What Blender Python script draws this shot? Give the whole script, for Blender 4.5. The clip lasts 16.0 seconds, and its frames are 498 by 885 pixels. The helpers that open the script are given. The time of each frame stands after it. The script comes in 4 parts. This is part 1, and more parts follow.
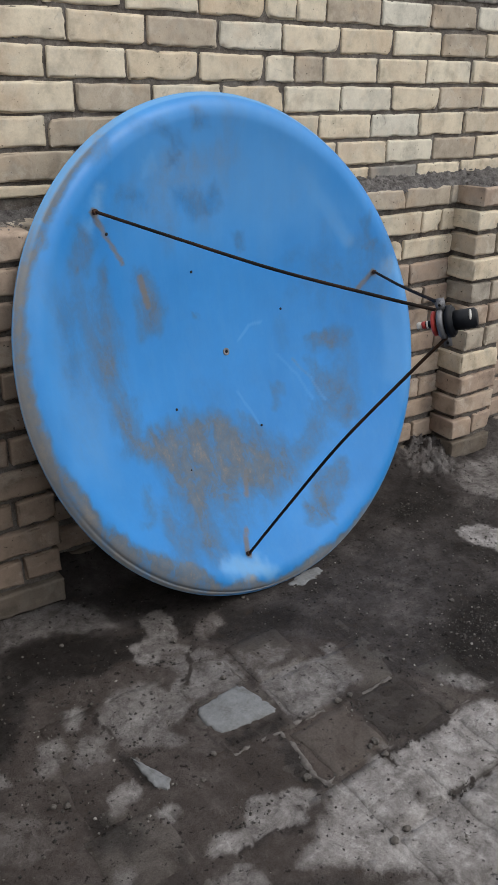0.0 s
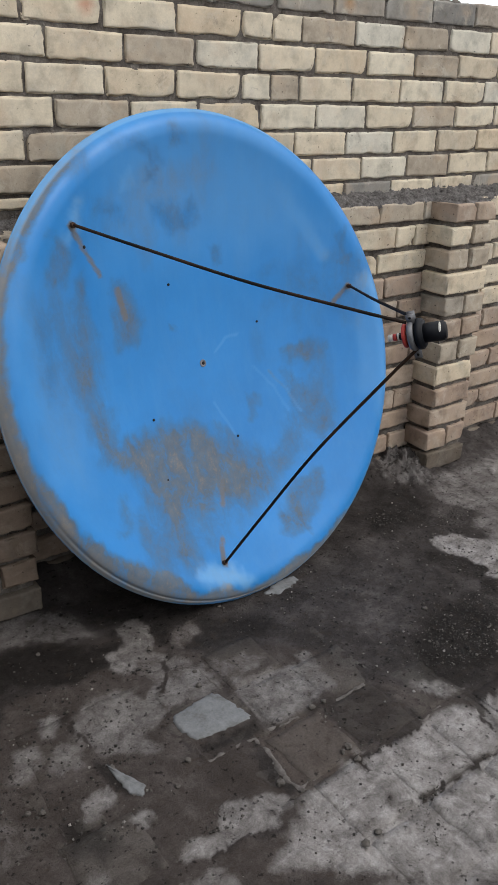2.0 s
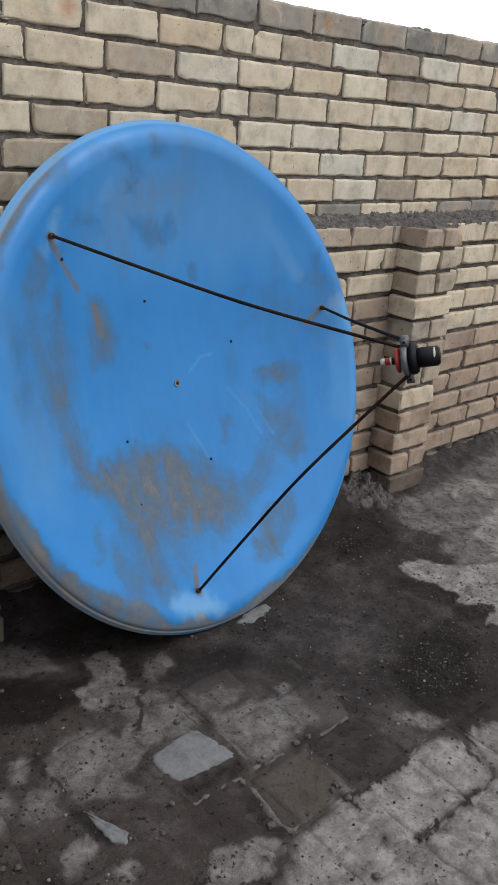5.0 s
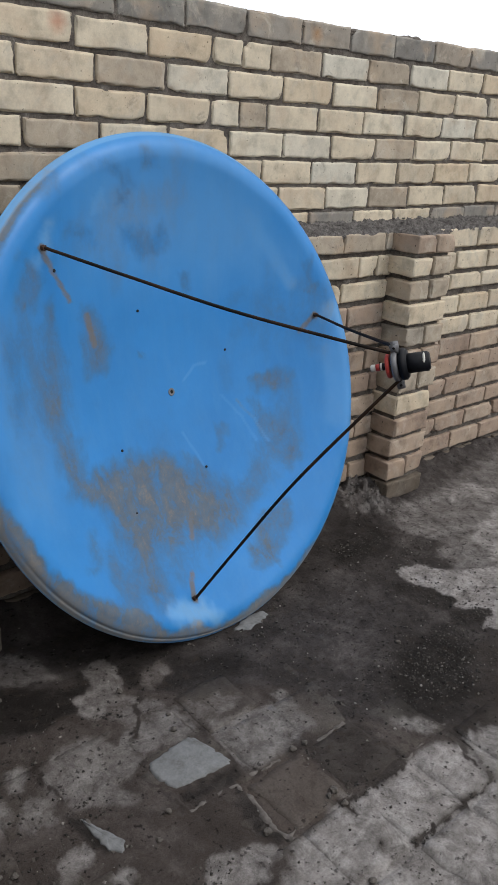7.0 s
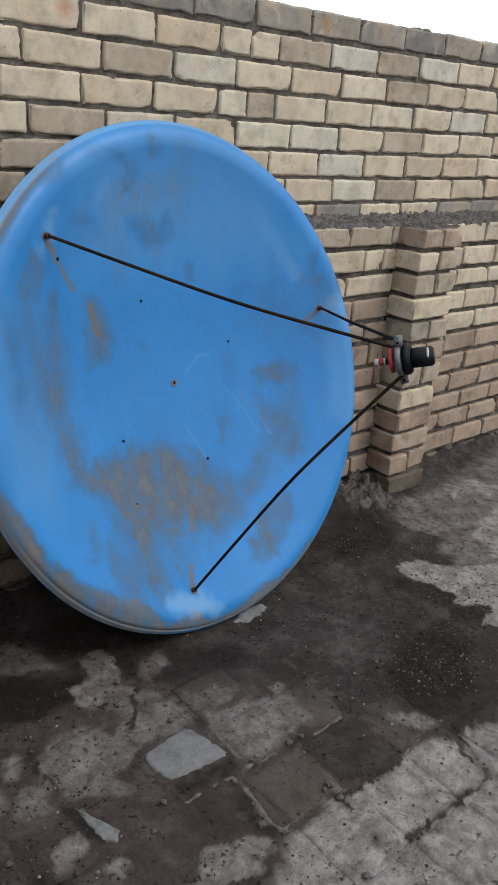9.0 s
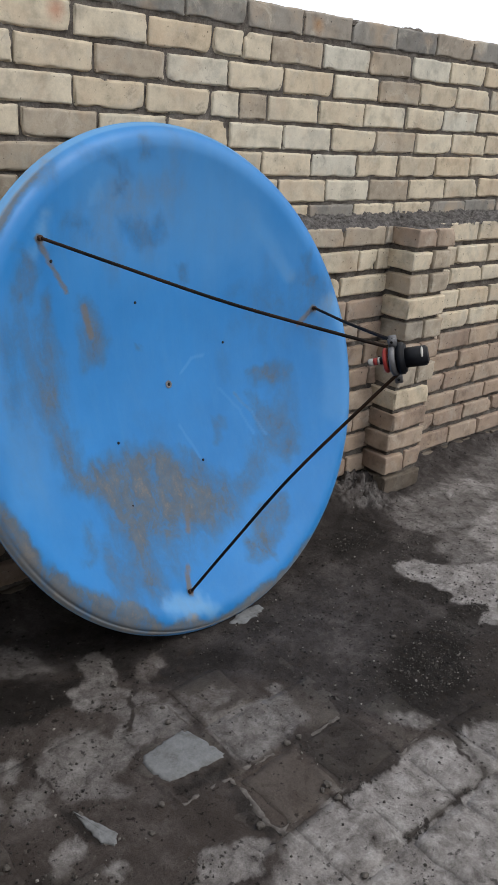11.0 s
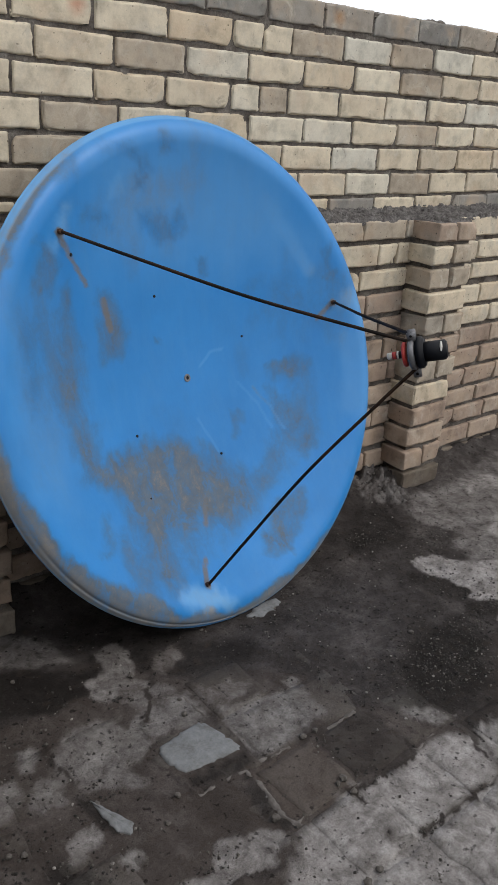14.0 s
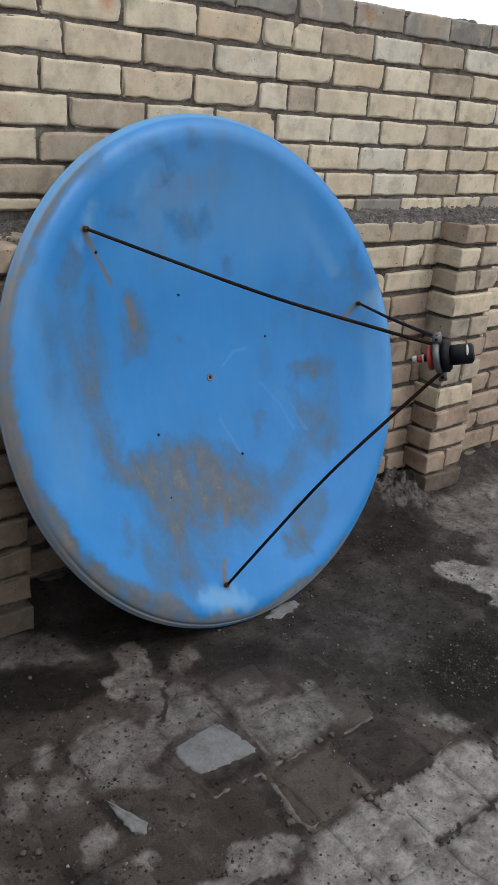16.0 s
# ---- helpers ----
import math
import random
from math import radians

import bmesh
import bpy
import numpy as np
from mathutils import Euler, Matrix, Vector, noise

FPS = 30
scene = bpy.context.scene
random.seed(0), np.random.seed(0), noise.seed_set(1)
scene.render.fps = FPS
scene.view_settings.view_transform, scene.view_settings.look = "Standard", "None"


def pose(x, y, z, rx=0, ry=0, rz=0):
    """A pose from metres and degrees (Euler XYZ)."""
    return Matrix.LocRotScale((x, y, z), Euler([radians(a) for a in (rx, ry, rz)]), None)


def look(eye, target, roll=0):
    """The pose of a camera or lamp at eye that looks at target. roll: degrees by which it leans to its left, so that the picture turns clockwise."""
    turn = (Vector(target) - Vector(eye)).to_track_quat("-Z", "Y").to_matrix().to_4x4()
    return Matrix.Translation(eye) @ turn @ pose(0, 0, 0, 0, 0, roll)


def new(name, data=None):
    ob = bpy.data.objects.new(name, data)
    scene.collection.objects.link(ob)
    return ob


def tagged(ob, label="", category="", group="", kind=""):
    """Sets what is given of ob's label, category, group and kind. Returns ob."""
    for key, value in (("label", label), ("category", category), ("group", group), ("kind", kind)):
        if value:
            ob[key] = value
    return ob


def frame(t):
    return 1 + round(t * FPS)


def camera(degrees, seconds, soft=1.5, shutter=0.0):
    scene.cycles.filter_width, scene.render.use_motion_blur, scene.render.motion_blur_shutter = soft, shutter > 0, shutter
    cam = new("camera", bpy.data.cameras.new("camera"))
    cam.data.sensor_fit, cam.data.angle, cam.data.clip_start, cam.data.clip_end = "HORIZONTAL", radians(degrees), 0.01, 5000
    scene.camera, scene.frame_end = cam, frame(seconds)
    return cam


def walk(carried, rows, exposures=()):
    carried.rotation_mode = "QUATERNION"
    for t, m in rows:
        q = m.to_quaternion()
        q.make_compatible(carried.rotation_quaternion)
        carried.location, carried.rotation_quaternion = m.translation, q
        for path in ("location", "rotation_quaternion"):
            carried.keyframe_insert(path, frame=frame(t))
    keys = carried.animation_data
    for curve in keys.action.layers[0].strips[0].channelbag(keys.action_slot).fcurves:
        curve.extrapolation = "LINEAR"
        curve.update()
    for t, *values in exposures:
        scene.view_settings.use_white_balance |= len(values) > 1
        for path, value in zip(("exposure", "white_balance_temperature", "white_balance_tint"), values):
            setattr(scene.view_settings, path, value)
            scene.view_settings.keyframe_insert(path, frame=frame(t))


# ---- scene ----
cam = camera(34.1, 16.0)
PATH = [
    (0, (-1.26, -2.423, 1.611), (-0.199, -0.944, 0.78), 1.0),
    (0.5, (-1.259, -2.425, 1.61), (-0.201, -0.945, 0.779), 0.7),
    (1, (-1.257, -2.427, 1.612), (-0.197, -0.947, 0.784), 0.7),
    (1.5, (-1.261, -2.437, 1.609), (-0.182, -0.965, 0.791), 1.3),
    (2, (-1.266, -2.465, 1.616), (-0.162, -1.001, 0.817), 1.6),
    (2.5, (-1.273, -2.46, 1.604), (-0.178, -0.98, 0.822), 1.9),
    (3, (-1.308, -2.393, 1.602), (-0.195, -0.921, 0.83), 2.1),
    (3.5, (-1.347, -2.317, 1.59), (-0.173, -0.889, 0.826), 2.6),
    (4, (-1.348, -2.29, 1.588), (-0.101, -0.922, 0.832), 4.9),
    (6.5, (-1.333, -2.317, 1.592), (-0.072, -0.947, 0.861), 3.7),
    (7, (-1.331, -2.324, 1.594), (-0.077, -0.947, 0.864), 3.6),
    (7.5, (-1.334, -2.326, 1.593), (-0.087, -0.946, 0.859), 4.2),
    (8, (-1.335, -2.322, 1.592), (-0.091, -0.942, 0.851), 4.6),
    (8.5, (-1.324, -2.322, 1.59), (-0.081, -0.944, 0.844), 4.6),
    (11, (-1.318, -2.323, 1.591), (-0.067, -0.952, 0.846), 4.1),
    (11.5, (-1.318, -2.329, 1.59), (-0.068, -0.955, 0.848), 4.0),
    (12, (-1.312, -2.327, 1.588), (-0.069, -0.953, 0.837), 3.9),
    (12.5, (-1.313, -2.324, 1.588), (-0.075, -0.946, 0.833), 4.1),
    (13, (-1.312, -2.325, 1.587), (-0.08, -0.941, 0.834), 4.1),
    (13.5, (-1.312, -2.321, 1.586), (-0.087, -0.935, 0.825), 4.1),
    (14, (-1.317, -2.329, 1.588), (-0.105, -0.931, 0.829), 3.9),
    (14.5, (-1.313, -2.323, 1.586), (-0.12, -0.907, 0.83), 3.8),
    (15, (-1.313, -2.32, 1.585), (-0.138, -0.891, 0.825), 4.2),
    (15.5, (-1.311, -2.316, 1.586), (-0.143, -0.884, 0.821), 4.5),
    (16, (-1.31, -2.316, 1.589), (-0.138, -0.887, 0.823), 4.4),
]
EXPOSURE = ((0, 0.04), (1, 0.02), (2, 0.0), (3, -0.06), (4, -0.08), (6.5, -0.09), (8.5, -0.10), (11, -0.11), (13, -0.14), (16, -0.15))
walk(cam, [(t, look(eye, target, roll)) for t, eye, target, roll in PATH], EXPOSURE)

# ---- world and light: overcast daylight on a roof ----
SUN_EL, SUN_AZ = radians(52), radians(40)
world = bpy.data.worlds.new("overcast_sky")
scene.world = world
world.use_nodes = True
wn, wl = world.node_tree.nodes, world.node_tree.links
sky = wn.new("ShaderNodeTexSky")
sky.sky_type, sky.sun_disc = "NISHITA", False
sky.sun_elevation, sky.sun_rotation = SUN_EL, radians(90) + SUN_AZ
sky.dust_density, sky.air_density = 6.0, 1.0
cloud = wn.new("ShaderNodeMixRGB")
cloud.inputs[0].default_value = 0.88
cloud.inputs[2].default_value = (10.5, 10.8, 11.2, 1)
wl.new(sky.outputs[0], cloud.inputs[1])
wl.new(cloud.outputs[0], wn["Background"].inputs[0])
wn["Background"].inputs[1].default_value = 0.12
sun = new("sun", bpy.data.lights.new("sun", "SUN"))
sun.data.energy, sun.data.angle, sun.data.color = 1.1, radians(25), (1.0, 0.96, 0.9)
sun.matrix_world = look((2.6, -4.2, 6.0), (0, 0, 0))


# ---- small helpers ----
def link(name, mesh, parent=None, m=None):
    ob = new(name, mesh)
    if parent is not None:
        ob.parent = parent
    if m is not None:
        ob.matrix_basis = m
    return ob


def part(name, bm, material, parent, label="", smooth=True):
    """One mesh object made from a bmesh, under a thing."""
    mesh = bpy.data.meshes.new(name)
    bm.normal_update()
    bm.to_mesh(mesh)
    bm.free()
    mesh.materials.append(material)
    if smooth:
        mesh.polygons.foreach_set("use_smooth", [True] * len(mesh.polygons))
    ob = link(name, mesh, parent)
    return tagged(ob, label) if label else ob


def mesh_from(name, verts, faces, material, smooth=True):
    mesh = bpy.data.meshes.new(name)
    mesh.from_pydata([tuple(v) for v in verts], [], faces)
    mesh.materials.append(material)
    mesh.update()
    if smooth:
        mesh.polygons.foreach_set("use_smooth", [True] * len(mesh.polygons))
    return mesh


def attribute(mesh, name, rows):
    a = mesh.color_attributes.new(name, "FLOAT_COLOR", "POINT")
    a.data.foreach_set("color", np.asarray(rows, dtype=np.float32).ravel())


def n1(x, y, z=0.0):
    return noise.noise((x, y, z))


def fbm(x, y, z=0.0):
    return noise.fractal((x, y, z), 0.9, 2.1, 4)


def smoothstep(a, b, v):
    v = min(1.0, max(0.0, (v - a) / (b - a)))
    return v * v * (3 - 2 * v)


def inside(points, corners, soft):
    """How far each point lies within the outline of corners: 0 to 1, over a soft edge."""
    best, odd = np.full(len(points), 9.0), np.zeros(len(points), bool)
    px, py = points[:, 0], points[:, 1]
    for (ax, ay), (bx, by) in zip(corners, corners[1:] + corners[:1]):
        dx, dy = bx - ax, by - ay
        k = np.clip(((px - ax) * dx + (py - ay) * dy) / (dx * dx + dy * dy), 0, 1)
        best = np.minimum(best, np.hypot(px - ax - k * dx, py - ay - k * dy))
        if dy:
            odd ^= ((ay > py) != (by > py)) & (px < dx * (py - ay) / dy + ax)
    v = np.clip(0.5 + np.where(odd, best, -best) / (2 * soft), 0, 1)
    return v * v * (3 - 2 * v)


def along(points, corners, width):
    """1 on the broken line of corners, falling to 0 at its width."""
    best = np.full(len(points), 9.0)
    px, py = points[:, 0], points[:, 1]
    for (ax, ay), (bx, by) in zip(corners, corners[1:]):
        dx, dy = bx - ax, by - ay
        k = np.clip(((px - ax) * dx + (py - ay) * dy) / (dx * dx + dy * dy), 0, 1)
        best = np.minimum(best, np.hypot(px - ax - k * dx, py - ay - k * dy))
    v = np.clip(1.3 - best / width, 0, 1)
    return v * v * (3 - 2 * v)


def pairs(values):
    return [(values[i], values[i + 1]) for i in range(0, len(values), 2)]


def painted(points, exact, layers, start):
    """Three channels over the points: each layer covers those below it; lines follow the exact places."""
    out = np.tile(np.array(start, float), (len(points), 1))
    for shape, target, soft, corners in layers:
        xs, ys = [c[0] for c in corners], [c[1] for c in corners]
        near = np.where((points[:, 0] > min(xs) - 0.08) & (points[:, 0] < max(xs) + 0.08) & (points[:, 1] > min(ys) - 0.08) & (points[:, 1] < max(ys) + 0.08))[0]
        if len(near):
            k = shape((points if shape is inside else exact)[near], corners, soft)[:, None]
            out[near] = out[near] * (1 - k) + np.array(target, float) * k
    return out


# ---- materials ----
class Mat:
    """A Principled material with a few shortcuts for its nodes."""

    def __init__(self, name, rough=0.8, metal=0.0, spec=0.3):
        self.m = bpy.data.materials.new(name)
        self.m.use_nodes = True
        self.n, self.l = self.m.node_tree.nodes, self.m.node_tree.links
        self.b = self.n["Principled BSDF"]
        self.b.inputs["Roughness"].default_value = rough
        self.b.inputs["Metallic"].default_value = metal
        self.b.inputs["Specular IOR Level"].default_value = spec

    def node(self, kind, **values):
        nd = self.n.new("ShaderNode" + kind)
        for k, v in values.items():
            nd.inputs[k].default_value = v
        return nd

    def place(self):
        return self.node("NewGeometry").outputs["Position"]

    def noise(self, where, scale, detail=5.0, rough=0.6, warp=0.0):
        nd = self.node("TexNoise", Scale=scale, Detail=detail, Roughness=rough, Distortion=warp)
        self.l.new(where, nd.inputs["Vector"])
        return nd.outputs["Fac"]

    def ramp(self, fac, stops):
        nd = self.node("ValToRGB")
        els = nd.color_ramp.elements
        while len(els) < len(stops):
            els.new(0.5)
        for el, (p, c) in zip(els, stops):
            el.position = p
            el.color = (*c, 1) if isinstance(c, tuple) else (c, c, c, 1)
        self.l.new(fac, nd.inputs[0])
        return nd.outputs[0]

    def mix(self, fac, a, b, how="MIX"):
        nd = self.node("MixRGB")
        nd.blend_type = how
        for i, v in enumerate((fac, a, b)):
            if isinstance(v, bpy.types.NodeSocket):
                self.l.new(v, nd.inputs[i])
            else:
                nd.inputs[i].default_value = v if i == 0 else (*v, 1)
        return nd.outputs[0]

    def maths(self, how, a, b):
        nd = self.n.new("ShaderNodeMath")
        nd.operation, nd.use_clamp = how, True
        for i, v in enumerate((a, b)):
            if isinstance(v, bpy.types.NodeSocket):
                self.l.new(v, nd.inputs[i])
            else:
                nd.inputs[i].default_value = v
        return nd.outputs[0]

    def channels(self, name):
        a = self.n.new("ShaderNodeAttribute")
        a.attribute_name = name
        s = self.n.new("ShaderNodeSeparateColor")
        self.l.new(a.outputs["Color"], s.inputs[0])
        return s.outputs[0], s.outputs[1], s.outputs[2]

    def bump(self, height, strength=0.4, distance=0.004):
        nd = self.node("Bump", Strength=strength, Distance=distance)
        self.l.new(height, nd.inputs["Height"])
        self.l.new(nd.outputs[0], self.b.inputs["Normal"])

    def colour(self, socket):
        self.l.new(socket, self.b.inputs["Base Color"])
        return self.m

    def rough(self, socket):
        self.l.new(socket, self.b.inputs["Roughness"])


def brick_material(name, tones, soot, blot=None, blot_colour=None, paleness=1.0):
    k = Mat(name, 0.92, spec=0.08)
    info = k.node("ObjectInfo")
    p = k.place()
    tone = k.ramp(info.outputs["Random"], tones)
    cloudy = k.ramp(k.noise(p, 14, 4), [(0.28, 0.62), (0.5, 0.98), (0.72, 1.12)])
    c = k.mix(1.0, tone, cloudy, "MULTIPLY")
    pale = k.ramp(k.noise(p, 9, 6, 0.7, 0.6), [(0.52, 0.0), (0.66, 0.55 * paleness)])
    c = k.mix(pale, c, (0.63, 0.575, 0.485))
    stain = k.ramp(k.noise(p, 23, 6, 0.7, 0.4), [(0.60, 0.0), (0.74, soot)])
    c = k.mix(stain, c, (0.20, 0.165, 0.125))
    grime = k.ramp(k.noise(p, 4.5, 5, 0.65), [(0.52, 0.0), (0.72, soot * 0.75)])
    c = k.mix(grime, c, (0.25, 0.215, 0.18))
    warm = k.ramp(k.noise(p, 6.3, 4, 0.6), [(0.50, 0.0), (0.68, 0.55 * paleness)])
    c = k.mix(warm, c, (0.50, 0.38, 0.27))
    cool = k.ramp(k.noise(p, 8.1, 4, 0.6, 0.8), [(0.56, 0.0), (0.68, 0.34 * paleness)])
    c = k.mix(cool, c, (0.38, 0.372, 0.33))
    if blot:
        way = k.node("VectorMath")
        way.operation = "DISTANCE"
        k.l.new(k.node("TexCoord").outputs["Object"], way.inputs[0])
        way.inputs[1].default_value = blot
        spot = k.ramp(k.maths("ADD", way.outputs["Value"], k.maths("MULTIPLY", k.noise(p, 40, 5), 0.03)), [(0.02, 0.6), (0.055, 0.0)])
        c = k.mix(spot, c, blot_colour)
    smear = k.ramp(k.noise(p, 11, 7, 0.75, 1.2), [(0.60, 0.0), (0.68, 0.5)])
    c = k.mix(smear, c, (0.235, 0.205, 0.178))
    grain = k.noise(p, 220, 3, 0.7)
    c = k.mix(1.0, c, k.ramp(grain, [(0.3, 0.93), (0.7, 1.05)]), "MULTIPLY")
    pit = k.ramp(k.noise(p, 75, 2, 0.5), [(0.24, 0.25), (0.31, 1.0)])
    c = k.mix(1.0, c, pit, "MULTIPLY")
    k.bump(k.mix(0.25, k.noise(p, 38, 6), grain, "ADD"), 0.32, 0.004)
    return k.colour(c)


CREAM = [(0.0, (0.53, 0.455, 0.350)), (0.25, (0.62, 0.54, 0.415)), (0.5, (0.67, 0.59, 0.46)), (0.75, (0.59, 0.49, 0.360)), (1.0, (0.65, 0.575, 0.45))]
PALE = [(0.0, (0.63, 0.58, 0.48)), (0.5, (0.68, 0.61, 0.48)), (1.0, (0.60, 0.57, 0.49))]
DULL = [(0.0, (0.38, 0.325, 0.258)), (0.5, (0.44, 0.375, 0.295)), (1.0, (0.36, 0.325, 0.275))]
GREY = [(0.0, (0.22, 0.21, 0.195)), (0.4, (0.29, 0.275, 0.25)), (0.7, (0.35, 0.30, 0.245)), (1.0, (0.26, 0.27, 0.265))]
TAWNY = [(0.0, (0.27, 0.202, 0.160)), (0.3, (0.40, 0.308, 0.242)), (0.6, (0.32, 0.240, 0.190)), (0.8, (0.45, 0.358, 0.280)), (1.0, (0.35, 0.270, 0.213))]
BRICK = brick_material("cream_brick", CREAM, 0.55)
BRICK_PALE = brick_material("pale_brick", PALE, 0.4)
BRICK_DULL = brick_material("dull_stained_brick", DULL, 0.65)
BRICK_GREY = brick_material("weathered_grey_brick", GREY, 0.6)
BRICK_LOW = brick_material("tawny_brick", TAWNY, 0.75, paleness=0.65)
# darker copy of the tawny brick: the left pier's shade put into colour
BRICK_SHADED = brick_material("brown_shaded_brick", [(0.0, (0.20, 0.150, 0.115)), (0.5, (0.29, 0.222, 0.170)), (1.0, (0.24, 0.182, 0.140))], 0.75, paleness=0.4)
BRICK_DIRT = brick_material("dirt_caked_brick", [(0.0, (0.11, 0.092, 0.076)), (1.0, (0.19, 0.16, 0.13))], 0.7, paleness=0.15)
BRICK_RED = brick_material("red_stained_brick", CREAM, 0.4, (0.075, -0.06, 0.012), (0.50, 0.20, 0.12))
BRICK_OCHRE = brick_material("ochre_stained_brick", GREY, 0.5, (-0.055, -0.06, 0.0), (0.42, 0.22, 0.09))


def mortar_material():
    k = Mat("grey_mortar", 0.95, spec=0.05)
    p = k.place()
    c = k.ramp(k.noise(p, 18, 6, 0.7), [(0.28, (0.050, 0.043, 0.038)), (0.44, (0.135, 0.118, 0.104)), (0.58, (0.185, 0.167, 0.150)), (0.74, (0.33, 0.30, 0.265))])
    g = k.noise(p, 160, 4, 0.7)
    c = k.mix(1.0, c, k.ramp(g, [(0.3, 0.7), (0.7, 1.15)]), "MULTIPLY")
    k.bump(k.mix(0.5, g, k.noise(p, 60, 4), "ADD"), 0.8, 0.006)
    return k.colour(c)


MORTAR = mortar_material()


def crust_material():
    k = Mat("rough_mortar_crust", 0.95, spec=0.05)
    p = k.place()
    c = k.ramp(k.noise(p, 34, 7, 0.75), [(0.30, (0.045, 0.040, 0.038)), (0.46, (0.150, 0.140, 0.136)), (0.60, (0.230, 0.216, 0.208)), (0.75, (0.33, 0.31, 0.295))])
    g = k.noise(p, 130, 5, 0.75)
    c = k.mix(1.0, c, k.ramp(g, [(0.3, 0.6), (0.7, 1.15)]), "MULTIPLY")
    k.bump(k.mix(0.5, g, k.noise(p, 50, 4), "ADD"), 1.0, 0.010)
    return k.colour(c)


CRUST = crust_material()


def ground_material(name, lift):
    """Dirt, cement film and grit; lift: how much of the cement shows bare."""
    k = Mat(name, 0.85, spec=0.07)
    p = k.place()
    cement, black, brown = k.channels("cover")
    base = k.ramp(k.noise(p, 7, 9, 0.75), [(0.3, (0.0215, 0.0187, 0.0180)), (0.5, (0.049, 0.0432, 0.0416)), (0.72, (0.112, 0.100, 0.097))])
    if lift:
        info = k.node("ObjectInfo")
        worn = k.ramp(info.outputs["Random"], [(0.0, (0.060, 0.054, 0.049)), (0.5, (0.090, 0.083, 0.076)), (1.0, (0.125, 0.117, 0.109))])
        base = k.mix(k.ramp(k.noise(p, 7, 9, 0.75, 0.6), [(0.40, 0.0), (0.60, 0.9)]), base, worn)
    base = k.mix(k.maths("MULTIPLY", brown, 0.6), base, (0.096, 0.075, 0.063))
    # black grit, and the shadow painted below the dish
    base = k.mix(k.maths("MULTIPLY", black, k.ramp(k.noise(p, 20, 7, 0.7), [(0.3, 0.75), (0.55, 1.0)])), base, (0.011, 0.0095, 0.0085))
    rag = k.ramp(k.noise(p, 15, 9, 0.78, 0.5), [(0.33, 0.22), (0.57, 1.0)])
    film = k.ramp(k.maths("MULTIPLY", cement, rag), [(0.11, 0.0), (0.32, 0.38), (0.78, 1.0)])
    grey = k.ramp(k.noise(p, 13, 8, 0.75), [(0.3, (0.155, 0.140, 0.132)), (0.5, (0.275, 0.256, 0.248)), (0.72, (0.45, 0.430, 0.415))])
    c = k.mix(film, base, grey)
    tea = k.ramp(k.noise(p, 21, 7, 0.7, 0.4), [(0.55, 0.0), (0.7, 0.5)])
    c = k.mix(tea, c, (0.045, 0.034, 0.026))
    pits = k.ramp(k.noise(p, 48, 4, 0.6), [(0.33, 0.35), (0.39, 1.0)])
    c = k.mix(1.0, c, pits, "MULTIPLY")
    grit = k.noise(p, 170, 5, 0.85)
    c = k.mix(1.0, c, k.ramp(grit, [(0.28, 0.72), (0.5, 1.0), (0.72, 1.2)]), "MULTIPLY")
    k.bump(k.mix(0.6, k.noise(p, 55, 7, 0.75), grit, "ADD"), 0.8, 0.007)
    k.rough(k.ramp(k.noise(p, 5, 4), [(0.35, 0.75), (0.65, 0.95)]))
    return k.colour(c)


GROUND, TILE = ground_material("dirty_roof_screed", False), ground_material("worn_cement_tile", True)


def cement_material():
    k = Mat("pale_cement", 0.88, spec=0.1)
    p = k.place()
    c = k.ramp(k.noise(p, 22, 7, 0.75), [(0.3, (0.10, 0.097, 0.095)), (0.48, (0.170, 0.174, 0.178)), (0.75, (0.235, 0.242, 0.252))])
    g = k.noise(p, 150, 5, 0.8)
    c = k.mix(1.0, c, k.ramp(g, [(0.3, 0.86), (0.7, 1.07)]), "MULTIPLY")
    k.bump(g, 0.3, 0.003)
    return k.colour(c)


CEMENT = cement_material()


def stone_material():
    k = Mat("pebble", 0.85, spec=0.3)
    g = k.node("NewGeometry")
    c = k.ramp(g.outputs["Random Per Island"], [(0.0, (0.016, 0.0145, 0.0135)), (0.6, (0.042, 0.038, 0.034)), (0.88, (0.085, 0.076, 0.068)), (0.97, (0.14, 0.13, 0.12)), (1.0, (0.28, 0.26, 0.24))])
    return k.colour(c)


PEBBLE = stone_material()


